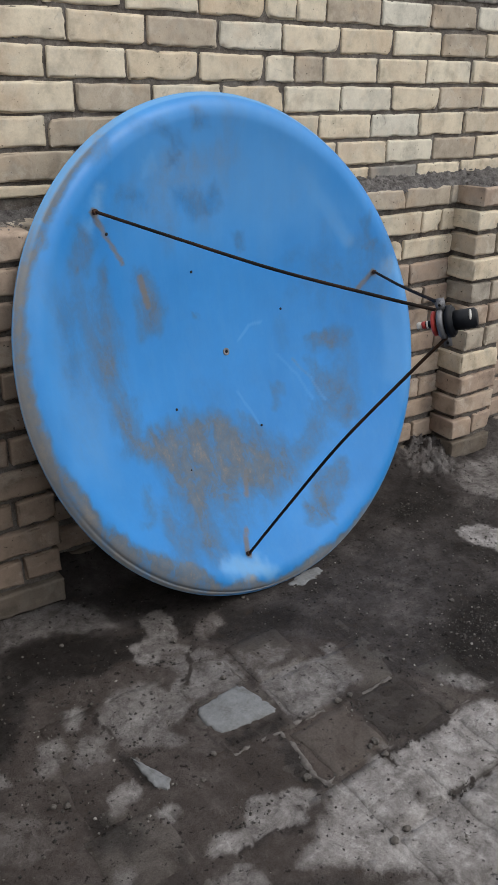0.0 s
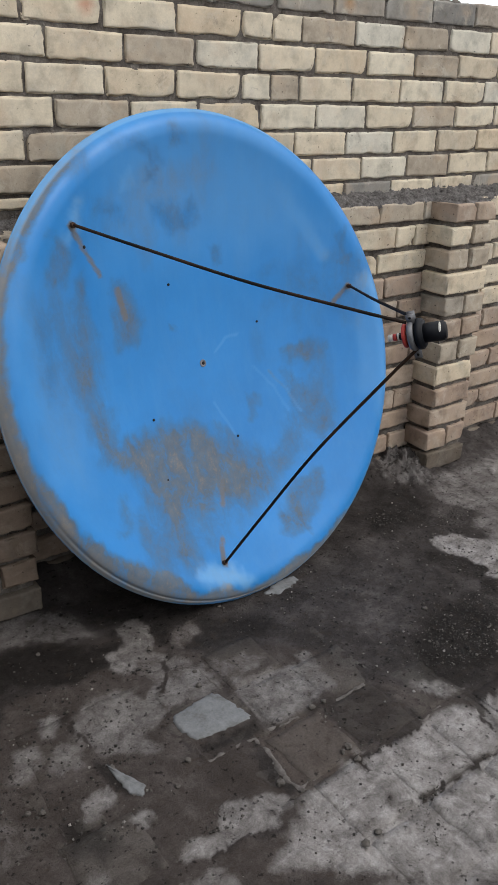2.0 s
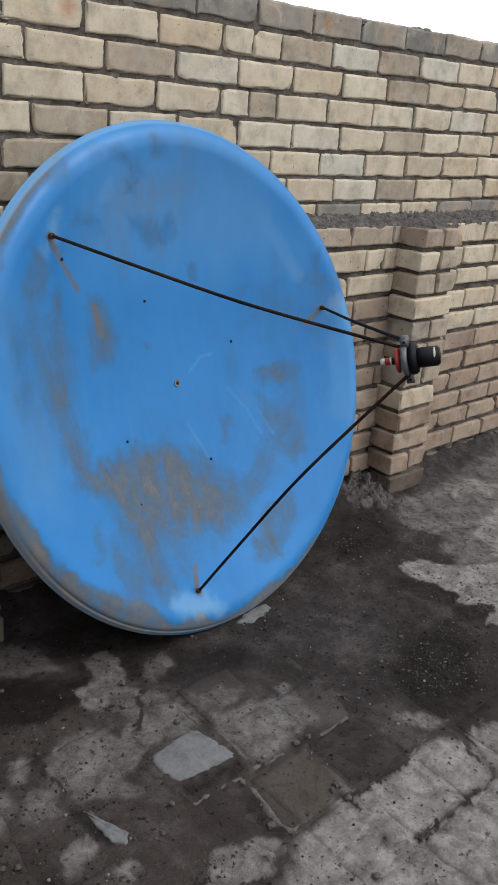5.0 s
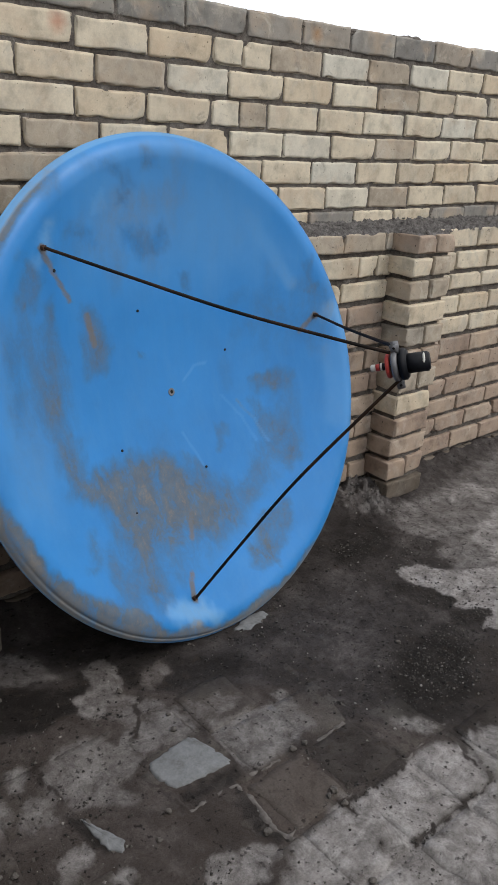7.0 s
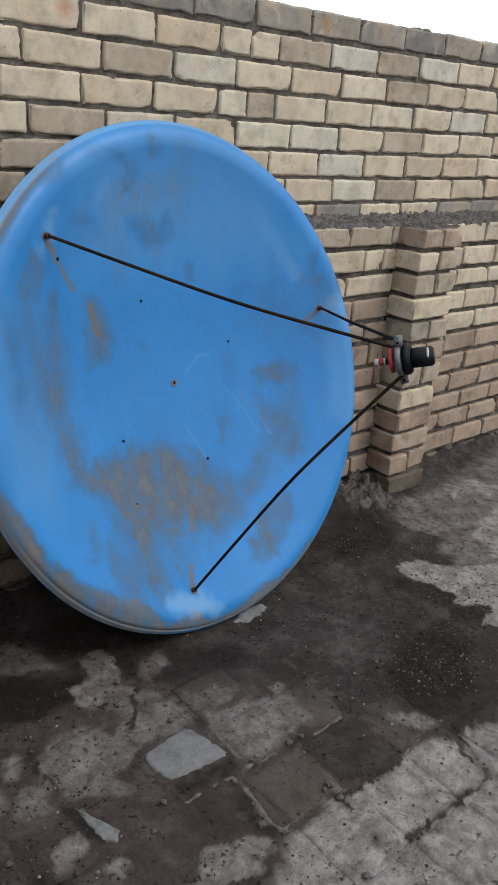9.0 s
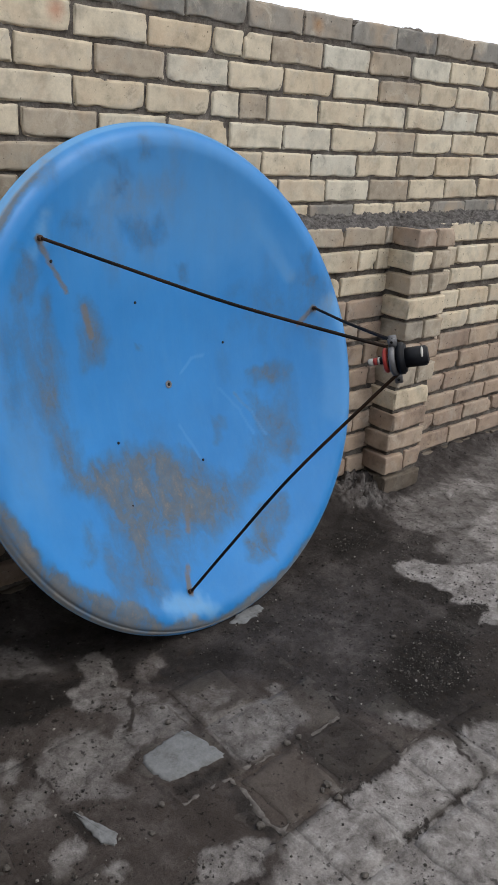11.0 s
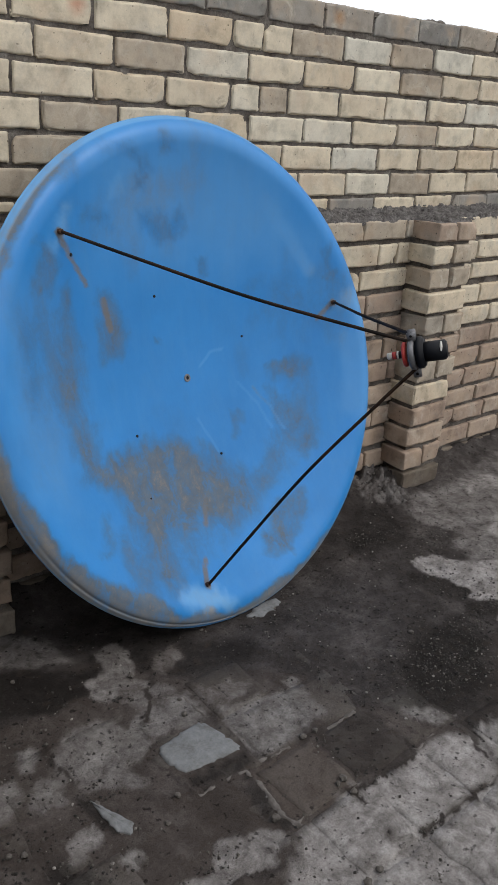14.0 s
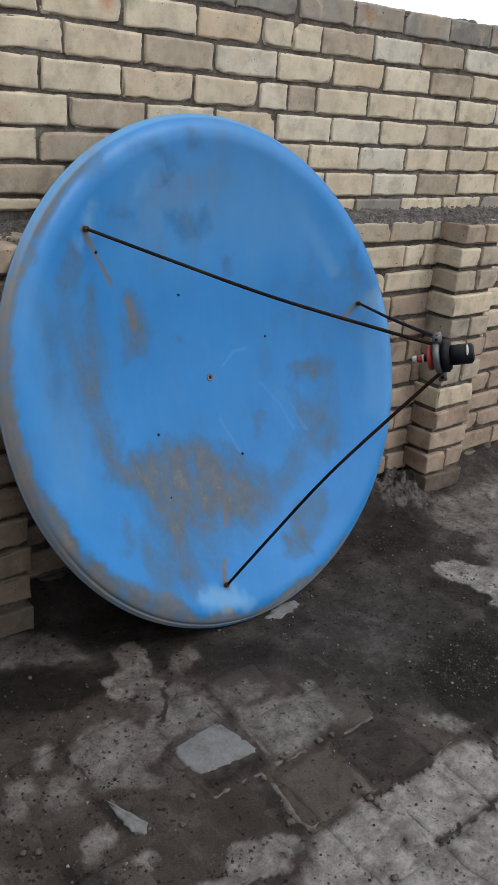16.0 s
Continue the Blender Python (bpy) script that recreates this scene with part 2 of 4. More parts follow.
def dish_material():
    k = Mat("weathered_blue_paint", 0.42, spec=0.45)
    p = k.place()
    dirt, rust, pale = k.channels("wear_sheen")
    blue = k.ramp(k.noise(p, 3.0, 5, 0.6), [(0.3, (0.009, 0.174, 0.485)), (0.7, (0.014, 0.214, 0.58))])
    streak = k.node("Mapping", Scale=(22, 22, 2.2))
    k.l.new(p, streak.inputs[0])
    paleness = k.ramp(k.noise(streak.outputs[0], 1.0, 6, 0.7), [(0.45, 0.0), (0.8, 0.22)])
    c = k.mix(paleness, blue, (0.09, 0.27, 0.52))
    # faded paint, and the sky sheen painted on the bowl's top and rim
    c = k.mix(k.maths("MULTIPLY", pale, 0.8), c, (0.17, 0.40, 0.68))
    wash = k.node("Mapping", Scale=(15, 15, 6.5))
    k.l.new(p, wash.inputs[0])
    breakup = k.ramp(k.noise(wash.outputs[0], 1.0, 8, 0.68, 0.5), [(0.3, 0.18), (0.62, 1.0)])
    fine = k.ramp(k.noise(p, 60, 6, 0.75), [(0.3, 0.62), (0.6, 1.0)])
    amount = k.maths("MULTIPLY", dirt, k.mix(1.0, breakup, fine, "MULTIPLY"))
    mask = k.ramp(amount, [(0.03, 0.0), (0.23, 0.44), (0.58, 0.93)])
    heavy = k.ramp(amount, [(0.12, (0.050, 0.125, 0.210)), (0.45, (0.086, 0.130, 0.178)), (0.74, (0.118, 0.138, 0.160)), (0.86, (0.142, 0.146, 0.150)), (0.98, (0.185, 0.168, 0.145))])
    mud = k.mix(1.0, heavy, k.ramp(k.noise(p, 24, 6, 0.7), [(0.3, 0.85), (0.7, 1.12)]), "MULTIPLY")
    c = k.mix(mask, c, mud)
    c = k.mix(k.maths("MULTIPLY", k.maths("MULTIPLY", pale, mask), 0.9), c, (0.36, 0.345, 0.325))
    c = k.mix(k.ramp(k.maths("MULTIPLY", rust, fine), [(0.08, 0.0), (0.40, 0.60), (0.90, 0.90)]), c, (0.170, 0.122, 0.050))
    k.rough(k.mix(mask, (0.40, 0.40, 0.40), (0.85, 0.85, 0.85)))
    k.bump(k.noise(p, 90, 3), 0.08, 0.002)
    return k.colour(c)


DISH = dish_material()


def plain(name, colour, rough, metal=0.0, spread=0.25, scale=60, spec=0.4):
    k = Mat(name, rough, metal, spec)
    low = tuple(v * (1 - spread) for v in colour)
    high = tuple(min(1, v * (1 + spread)) for v in colour)
    nz = k.noise(k.place(), scale, 5, 0.65)
    k.bump(nz, 0.15, 0.001)
    return k.colour(k.ramp(nz, [(0.3, low), (0.7, high)]))


def rod_material():
    k = Mat("dark_rusted_steel", 0.75, spec=0.12)
    p = k.place()
    rust = k.ramp(k.noise(p, 7, 6, 0.7), [(0.45, (0.011, 0.009, 0.008)), (0.62, (0.038, 0.020, 0.012)), (0.75, (0.062, 0.032, 0.018))])
    k.bump(k.noise(p, 140, 4), 0.3, 0.001)
    return k.colour(rust)


ROD = rod_material()
RUST = plain("rusty_bolt", (0.07, 0.035, 0.02), 0.8, 0.2, 0.5, 120)
BLACK = plain("black_plastic", (0.004, 0.005, 0.008), 0.55, 0.0, 0.3, 40, 0.22)
RED = plain("red_plastic", (0.42, 0.045, 0.035), 0.45, 0.0, 0.2, 60)
WHITE = plain("white_plastic", (0.62, 0.60, 0.56), 0.5, 0.0, 0.12, 60)
ALLOY = plain("dull_grey_alloy", (0.18, 0.18, 0.19), 0.5, 0.5, 0.25, 80)
GRAVEL = plain("grey_stone", (0.095, 0.086, 0.078), 0.9, 0.0, 0.35, 120, 0.15)
JOINT = plain("old_joint_cement", (0.115, 0.104, 0.097), 0.92, 0.0, 0.45, 45, 0.08)
HOLE = plain("dark_hole", (0.006, 0.006, 0.006), 0.9, 0.0, 0.1, 60)


# ---- brick wall ----
def spaced(a, b, step):
    return np.linspace(a, b, max(2, int(round((b - a) / step)) + 1))


def sheet(us, vs, at):
    """Vertices and faces of a grid; at(u, v) gives a place."""
    verts = [at(u, v) for v in vs for u in us]
    w = len(us)
    faces = [(j * w + i, j * w + i + 1, (j + 1) * w + i + 1, (j + 1) * w + i) for j in range(len(vs) - 1) for i in range(w - 1)]
    return verts, faces


def sag(x):
    """The courses dip a little midway along the wall."""
    return max(-0.004, min(0.011, 0.0095 * ((x - 0.95) / 1.2) ** 2 - 0.004))


def lump(x, y, z, amount):
    return amount * (0.65 * noise.noise((x * 55, y * 55, z * 55)) + 0.6 * noise.noise((x * 13, y * 13 + 7, z * 13)))


def mortar_box(name, x0, x1, y0, y1, z0, z1, amount, parent, fine=(-9, 9)):
    """A solid of mortar with uneven front, sides and top, that stands behind its bricks."""
    xs = np.unique(np.round(np.concatenate([spaced(x0, max(x0 + 0.01, min(x1, fine[0])), 0.12) if x0 < fine[0] else [x0],
                                            spaced(max(x0, fine[0]), min(x1, fine[1]), 0.012),
                                            spaced(max(x0, min(x1 - 0.01, fine[1])), x1, 0.12) if x1 > fine[1] else [x1]]), 4))
    ys, zs = spaced(y0, y1, 0.03), spaced(z0, z1, 0.012)

    def bent(x, y, z):
        d = lump(x, y, z, amount)
        e = lump(x + 5, y, z, amount)
        g = lump(x, y + 5, z, amount)
        return (x + e, y - d if y < y1 - 1e-4 else y, z + g if z > z0 + 1e-4 else z)
    verts, faces = [], []
    for us, vs, at in ((xs, zs, lambda u, v: bent(u, y0, v)), (xs[::-1], zs, lambda u, v: bent(u, y1, v)),
                       (ys[::-1], zs, lambda u, v: bent(x0, u, v)), (ys, zs, lambda u, v: bent(x1, u, v)),
                       (xs, ys, lambda u, v: bent(u, v, z1)), (xs, ys[::-1], lambda u, v: bent(u, v, z0))):
        a, b = sheet(us, vs, at)
        k = len(verts)
        verts += a
        faces += [tuple(i + k for i in f) for f in b]
    return link(name, mesh_from(name, verts, faces, MORTAR), parent)


def brick_mesh(size, seed, material, chip=0.0):
    """A worn brick: a box with rounded, wobbly edges; its middle at the origin."""
    hx, hy, hz = (s / 2 for s in size)
    r = 0.0045
    lx = [-hx, -hx + r * 0.6, -hx + r * 1.6, *np.linspace(-hx + r * 2.3, hx - r * 2.3, 17 if hx > 0.1 else 9), hx - r * 1.6, hx - r * 0.6, hx]
    ly = [-hy, -hy + r * 0.6, -hy + r * 1.6, -hy + r * 2.4, 0, hy]
    lz = [-hz, -hz + r * 0.6, -hz + r * 1.6, *np.linspace(-hz + r * 2.3, hz - r * 2.3, 6), hz - r * 1.6, hz - r * 0.6, hz]
    rnd = random.Random(seed)
    corner = Vector((rnd.choice((-hx, hx)), -hy, rnd.choice((-hz, hz))))
    reach = rnd.uniform(0.03, 0.06)
    rounds = {(a, b): 0.004 + 0.016 * rnd.random() ** 2 for a in (False, True) for b in (False, True)}
    index, verts, faces = {}, [], []

    def vert(x, y, z):
        key = (round(x, 5), round(y, 5), round(z, 5))
        if key not in index:
            curve = rounds[(x > 0, z > 0)]
            cx, cz = abs(x) - hx + curve, abs(z) - hz + curve
            if cx > 0 and cz > 0 and math.hypot(cx, cz) > curve:
                k = curve / math.hypot(cx, cz)
                x, z = math.copysign(hx - curve + cx * k, x), math.copysign(hz - curve + cz * k, z)
            p = Vector((x, y, z))
            q = Vector((max(-hx + r, min(hx - r, x)), max(-hy + r, min(hy - r, y)), max(-hz + r, min(hz - r, z))))
            d = p - q
            s = p + Vector((seed * 3.1, seed * 1.7, 0))
            edge = d.length > r * 1.05
            rr = r * (0.7 + 0.8 * noise.noise(s * 50)) if edge else r
            p = q + d.normalized() * rr if d.length > 1e-6 else p
            w = noise.noise_vector(s * 42) * 0.0018 + noise.noise_vector(s * 13) * 0.0032
            w.y *= 0.35 if edge else 0.06
            if abs(x) > hx - 1e-4 and not edge:
                w.x *= 0.08
            p += w
            if y < 0 and edge:
                bite = max(0.0, 0.5 * noise.noise(s * 60) + noise.noise(s * 17) - 0.24) * 0.030
                p += Vector((-math.copysign(bite, x) if abs(x) > hx - 1e-4 else 0, bite * 0.7, -math.copysign(bite, z) if abs(z) > hz - 1e-4 else 0))
            if chip:
                near = max(0.0, 1 - (p - corner).length / reach)
                p += (q - corner).normalized() * near * chip * (0.7 + 0.6 * noise.noise(s * 60))
            index[key] = len(verts)
            verts.append(p)
        return index[key]

    def face(us, vs, at, flip):
        for a, b in zip(us, us[1:]):
            for c, d in zip(vs, vs[1:]):
                f = [vert(*at(a, c)), vert(*at(b, c)), vert(*at(b, d)), vert(*at(a, d))]
                faces.append(f[::-1] if flip else f)
    face(lx, lz, lambda u, v: (u, -hy, v), False)
    face(lx, lz, lambda u, v: (u, hy, v), True)
    face(ly, lz, lambda u, v: (-hx, u, v), True)
    face(ly, lz, lambda u, v: (hx, u, v), False)
    face(lx, ly, lambda u, v: (u, v, hz), False)
    face(lx, ly, lambda u, v: (u, v, -hz), True)
    return mesh_from("brick", verts, faces, material)


BRICKS = {}


def brick_variant(length, height, material, rnd, depth=0.118):
    key = (round(length, 2), round(height, 3), material.name, round(depth, 2))
    if key not in BRICKS:
        i = len(BRICKS) * 17
        BRICKS[key] = [brick_mesh((length, depth, height), i + s, material, c) for s, c in ((1, 0.004), (2, 0.012), (3, 0), (4, 0.018), (5, 0.0), (6, 0.024), (7, 0.010), (8, 0), (9, 0.006), (10, 0.015))]
    return rnd.choice(BRICKS[key])


def lay(parent, x0, x1, z0, height, front, material, rnd, depth=0.118, droop=True):
    """One brick between the joints x0 and x1, its bed at z0, its face at y = front."""
    gap = rnd.uniform(0.006, 0.013)
    length = x1 - x0 - gap
    length = min((0.250, 0.119, 0.06, length), key=lambda v: abs(v - length)) if x1 - x0 < 0.275 else length
    x = (x0 + x1) / 2 + rnd.uniform(-0.002, 0.002)
    m = pose(x, front + depth / 2 + rnd.uniform(-0.002, 0.003), z0 + 0.005 + height / 2 + (sag(x) if droop else 0), rnd.uniform(-0.5, 0.5), rnd.uniform(-0.7, 0.7), rnd.uniform(-0.5, 0.5))
    return link("brick", brick_variant(length, height, material, rnd, depth), parent, m)


WALL_L, WALL_R = -2.6, 5.2
PIER_R, PIER_L = (1.436, 1.688), (-0.70, -0.447)
wall = tagged(new("wall_north"), "cream brick parapet wall with grey mortar, ledge and two piers", "wall", kind="structure")
mortar_box("mortar_upper", WALL_L, WALL_R, 0.0105, 0.24, 1.20, 1.944, 0.0075, wall, fine=(-0.8, 2.8))
mortar_box("mortar_lower", WALL_L, WALL_R, -0.081, 0.23, -0.02, 1.203, 0.012, wall, fine=(-0.8, 2.8))
mortar_box("mortar_pier", PIER_R[0] + 0.017, PIER_R[1] - 0.013, -0.217, -0.05, -0.02, 1.205, 0.010, wall)
mortar_box("mortar_pier", PIER_L[0] + 0.013, PIER_L[1] - 0.017, -0.235, -0.05, -0.02, 1.205, 0.010, wall)


# an unseen wall, added to keep sky light off the left side
def west_shade_wall():
    bm = bmesh.new()
    bmesh.ops.create_cube(bm, size=1)
    bmesh.ops.scale(bm, vec=(0.24, 8.4, 1.97), verts=bm.verts)
    bmesh.ops.translate(bm, vec=(-1.98, -4.32, 0.955), verts=bm.verts)
    return part("shade_wall_west", bm, MORTAR, None, "", False)


tagged(west_shade_wall(), "plain grey wall, unseen, added to shade the left of the roof", "wall", kind="structure")


def cap(name, x0, x1, y0, y1, at, step=0.010, material=MORTAR):
    """A lumpy skin of mortar laid on top of a course."""
    us, vs = spaced(x0, x1, step), spaced(y0, y1, step)
    return link(name, mesh_from(name, *sheet(us, vs, at), material), wall)


def ledge(y_front, rise, ends=(-9, 9)):
    def at(x, y):
        k = (y - y_front) / (0.02 - y_front)
        z = 1.209 + rise * k + 0.012 * fbm(x * 17, y * 17, 3) + 0.015 * abs(n1(x * 60, y * 60)) + 0.007 * n1(x * 140, y * 140, 4)
        return (x + 0.004 * n1(x * 90, y * 90, 8), y + 0.008 * n1(x * 30, y * 10, 9), z - 0.022 * smoothstep(-0.2, -0.3, x) if k > 0.04 and ends[0] + 0.007 < x < ends[1] - 0.007 else z - 0.016)
    return at


cap("ledge_mortar", -1.2, 3.2, -0.098, 0.02, ledge(-0.098, 0.038), 0.0065, CRUST)
cap("ledge_mortar", PIER_R[0] + 0.003, PIER_R[1] - 0.003, -0.232, -0.09, ledge(-0.232, 0.012, (PIER_R[0] + 0.003, PIER_R[1] - 0.003)), 0.0065, CRUST)
cap("ledge_mortar", PIER_L[0] + 0.003, PIER_L[1] - 0.003, -0.250, -0.09, ledge(-0.250, 0.012, (PIER_L[0] + 0.003, PIER_L[1] - 0.003)), 0.0065, CRUST)


def crest(x, y):
    z = 1.9525 + 0.004 * fbm(x * 6, y * 9, 5) + 0.003 * n1(x * 60, y * 60, 2)
    z += 0.014 * smoothstep(0.10, 0.03, abs(x - 1.56)) * (0.6 + n1(x * 45, 1))
    return (x, y, z - 0.022 * smoothstep(0.03, 0.006, y))


cap("coping_mortar", -1.0, 3.4, 0.006, 0.24, crest, 0.009)

# ---- ground ----
GROUND_LAYERS = []


def stain(target, soft, *corners):
    """A patch of the floor: how much pale cement, black grit and painted shadow, and brown earth it shows."""
    GROUND_LAYERS.append((inside, target, soft, pairs(corners)))


def crack(width, *corners):
    """A joint filled with dark dirt."""
    GROUND_LAYERS.append((along, (0.03, 0.38, 0.3), width * 0.85, pairs(corners)))


stain((0.14, 0.05, 0.5), 0.03, -0.796, -0.613, -0.553, -0.638, -0.306, -0.447, -0.184, -0.454, -0.081, -0.67, -0.114, -0.782, 0.064, -0.836, 0.163, -0.937, 0.243, -1.149, 0.392, -1.366, -0.093, -1.761, -0.986, -1.145)
stain((0.3, 0.0, 0.1), 0.02, -0.648, -0.198, -0.441, -0.263, -0.345, -0.402, -0.356, -0.484, -0.476, -0.471, -0.537, -0.396, -0.721, -0.403)
# the dish's shadow on the floor, painted in as black
stain((0, 0.6, 0), 0.03, -0.434, -0.248, -0.151, -0.277, -0, -0.616, 0.174, -0.696, 0.147, -0.788, -0.128, -0.74, -0.2, -0.624, -0.334, -0.499)
stain((0, 0.8, 0.1), 0.02, -0.734, -0.44, -0.606, -0.383, -0.485, -0.448, -0.424, -0.523, -0.289, -0.529, -0.309, -0.601, -0.41, -0.645, -0.526, -0.656, -0.675, -0.555, -0.754, -0.587, -0.804, -0.634)
stain((0, 0.7, 0.1), 0.02, -0.859, -0.515, -0.715, -0.613, -0.776, -0.729, -0.836, -0.808, -0.966, -0.85)
stain((0.14, 0.0, 0), 0.03, 0.576, -0.465, 0.783, -0.562, 0.704, -0.88, 0.565, -1.019, 0.4, -1.11, 0.228, -1.17, 0.193, -1.114, 0.37, -0.949, 0.319, -0.682)
stain((0.42, 0, 0.1), 0.04, 1.44, -0.3, 1.783, -0.231, 2.642, -0.064, 2.818, -0.379, 1.613, -1.044, 1.382, -0.88, 1.186, -0.796, 1.243, -0.671, 1.305, -0.474, 1.285, -0.396)
stain((0.75, 0, 0), 0.015, 1.787, -0.312, 1.982, -0.323, 2.026, -0.457, 1.916, -0.513, 1.827, -0.431, 1.715, -0.414)
stain((0.8, 0, 0), 0.02, 1.559, -0.617, 1.849, -0.577, 1.896, -0.749, 1.622, -0.937, 1.382, -0.88, 1.443, -0.753)
stain((0.85, 0, 0), 0.012, 0.998, -0.663, 1.109, -0.688, 1.186, -0.796, 1.382, -0.88, 1.492, -1.013, 1.123, -1.228, 0.956, -1.106, 1.084, -1.044, 0.963, -0.957, 1.012, -0.946, 1.006, -0.822, 0.975, -0.724)
stain((0.16, 0.1, 0.1), 0.02, 1.182, -0.481, 1.325, -0.519, 1.354, -0.631, 1.223, -0.685, 1.126, -0.617)
stain((0.0, 0.65, 0.1), 0.025, 1.098, -0.267, 1.222, -0.287, 1.202, -0.465, 1.144, -0.544, 0.921, -0.555, 0.828, -0.489)
stain((0.0, 0.65, 0.2), 0.012, 0.931, -0.718, 1.006, -0.822, 1.031, -0.946, 0.947, -0.968, 0.875, -0.871, 0.867, -0.771)
stain((0.0, 0.65, 0.2), 0.01, 0.947, -0.968, 1.074, -1.051, 0.995, -1.091, 0.865, -1.039)
stain((0.0, 0.82, 0.2), 0.05, 0.688, -0.993, 0.795, -1.03, 0.808, -1.16, 0.645, -1.293, 0.442, -1.332, 0.358, -1.253, 0.394, -1.138, 0.48, -1.066, 0.565, -1.019)
stain((0.05, 0.45, 0.4), 0.03, 0.808, -1.16, 0.932, -1.172, 0.999, -1.3, 0.661, -1.497, 0.554, -1.417, 0.429, -1.381, 0.645, -1.293)
stain((0.45, 0, 0.2), 0.012, 0.31, -1.208, 0.391, -1.269, 0.419, -1.329, 0.363, -1.331, 0.316, -1.266)
stain((0.42, 0, 0.2), 0.012, -0.29, -0.475, -0.208, -0.476, -0.2, -0.536, -0.229, -0.638, -0.286, -0.666, -0.346, -0.703, -0.394, -0.686, -0.398, -0.622, -0.386, -0.581, -0.324, -0.574)
stain((0.62, 0, 0), 0.01, -0.391, -0.594, -0.34, -0.629, -0.349, -0.68, -0.396, -0.691, -0.407, -0.647)
stain((0.36, 0, 0.35), 0.015, -0.258, -0.618, -0.214, -0.714, -0.179, -0.77, -0.227, -0.829, -0.309, -0.804, -0.332, -0.728)
stain((0.28, 0, 0.5), 0.015, -0.147, -0.59, -0.062, -0.593, -0.08, -0.653, -0.156, -0.688, -0.185, -0.651)
stain((0.46, 0, 0.15), 0.012, -0.228, -0.799, -0.164, -0.78, -0.158, -0.876, -0.206, -0.917, -0.26, -0.909, -0.344, -0.893, -0.408, -0.877, -0.399, -0.828, -0.322, -0.795)
stain((0.44, 0, 0.2), 0.018, -0.602, -0.797, -0.536, -0.749, -0.429, -0.751, -0.372, -0.846, -0.356, -0.912, -0.451, -0.951, -0.435, -1.011, -0.564, -0.971, -0.595, -0.902, -0.618, -0.849)
stain((0.5, 0, 0.15), 0.012, -0.131, -0.924, -0.033, -0.931, 0.083, -0.963, 0.077, -1.036, 0.064, -1.1, -0.015, -1.117, -0.142, -1.123, -0.154, -1.063, -0.146, -0.972)
stain((0.3, 0, 0.55), 0.012, -0.136, -0.799, -0.012, -0.819, 0.03, -0.879, -0.074, -0.903, -0.145, -0.915, -0.158, -0.846)
stain((0.38, 0, 0.3), 0.01, 0.098, -0.932, 0.139, -0.937, 0.115, -1.092, 0.064, -1.1, 0.078, -1.022)
stain((0.12, 0.0, 0.9), 0.01, -0.21, -1.135, 0.004, -1.144, -0.001, -1.307, -0.016, -1.345, -0.164, -1.335, -0.223, -1.316, -0.212, -1.234)
stain((0.04, 0.35, 0.35), 0.008, 0.032, -1.135, 0.234, -1.158, 0.213, -1.352, 0.114, -1.361, 0.012, -1.316, 0.006, -1.211)
stain((0.06, 0.25, 0.6), 0.012, -0.369, -1.127, -0.237, -1.146, -0.236, -1.241, -0.234, -1.341, -0.316, -1.274, -0.397, -1.219, -0.423, -1.157)
stain((0.0, 0.5, 0.2), 0.008, -0.346, -1.067, -0.17, -1.071, -0.168, -1.119, -0.308, -1.117, -0.352, -1.103)
stain((0.0, 0.5, 0.2), 0.008, -0.234, -1.143, -0.212, -1.153, -0.227, -1.339, -0.263, -1.331, -0.268, -1.224)
stain((0.84, 0, 0.12), 0.02, -0.323, -1.422, -0.23, -1.363, -0.152, -1.361, -0.037, -1.349, 0.103, -1.361, 0.347, -1.362, 0.384, -1.432, 0.357, -1.544, 0.382, -1.708, 0.086, -1.874, -0.411, -1.48)
stain((0.70, 0, 0.05), 0.012, 0.409, -1.395, 0.489, -1.398, 0.543, -1.423, 0.657, -1.554, 0.417, -1.688, 0.376, -1.532)
stain((1.0, 0, 0), 0.03, 0.196, -1.381, 0.334, -1.372, 0.374, -1.438, 0.342, -1.506, 0.223, -1.49, 0.164, -1.444)
stain((0.62, 0, 0.1), 0.01, -0.415, -1.269, -0.298, -1.297, -0.257, -1.335, -0.327, -1.389, -0.427, -1.377, -0.507, -1.377, -0.57, -1.333, -0.535, -1.303, -0.472, -1.327)
stain((0.62, 0, 0), 0.008, -0.681, -1.045, -0.614, -1.049, -0.627, -1.103, -0.689, -1.121, -0.708, -1.098)
stain((0.55, 0, 0), 0.01, -0.667, -0.74, -0.628, -0.727, -0.612, -0.764, -0.641, -0.809, -0.68, -0.807)
stain((0.42, 0, 0.1), 0.015, -0.781, -0.822, -0.717, -0.818, -0.705, -0.897, -0.774, -0.917, -0.806, -0.885)
stain((0.42, 0, 0.1), 0.012, -0.647, -0.842, -0.613, -0.889, -0.627, -0.951, -0.679, -0.96, -0.701, -0.923)
stain((0.0, 0.6, 0.2), 0.006, -0.612, -0.956, -0.585, -0.968, -0.572, -1.109, -0.604, -1.11)
stain((0.25, 0, 0.5), 0.02, -0.987, -0.916, -0.855, -1.007, -0.814, -1.111, -0.901, -1.123, -1.034, -1.066)
stain((0.5, 0, 0), 0.01, -0.929, -0.822, -0.869, -0.857, -0.866, -0.897, -0.946, -0.874)
stain((0.42, 0, 0.2), 0.012, -0.768, -1.249, -0.731, -1.258, -0.769, -1.33, -0.809, -1.303)
stain((0.55, 0, 0.1), 0.012, -0.608, -1.393, -0.534, -1.393, -0.488, -1.459, -0.538, -1.506, -0.637, -1.437)
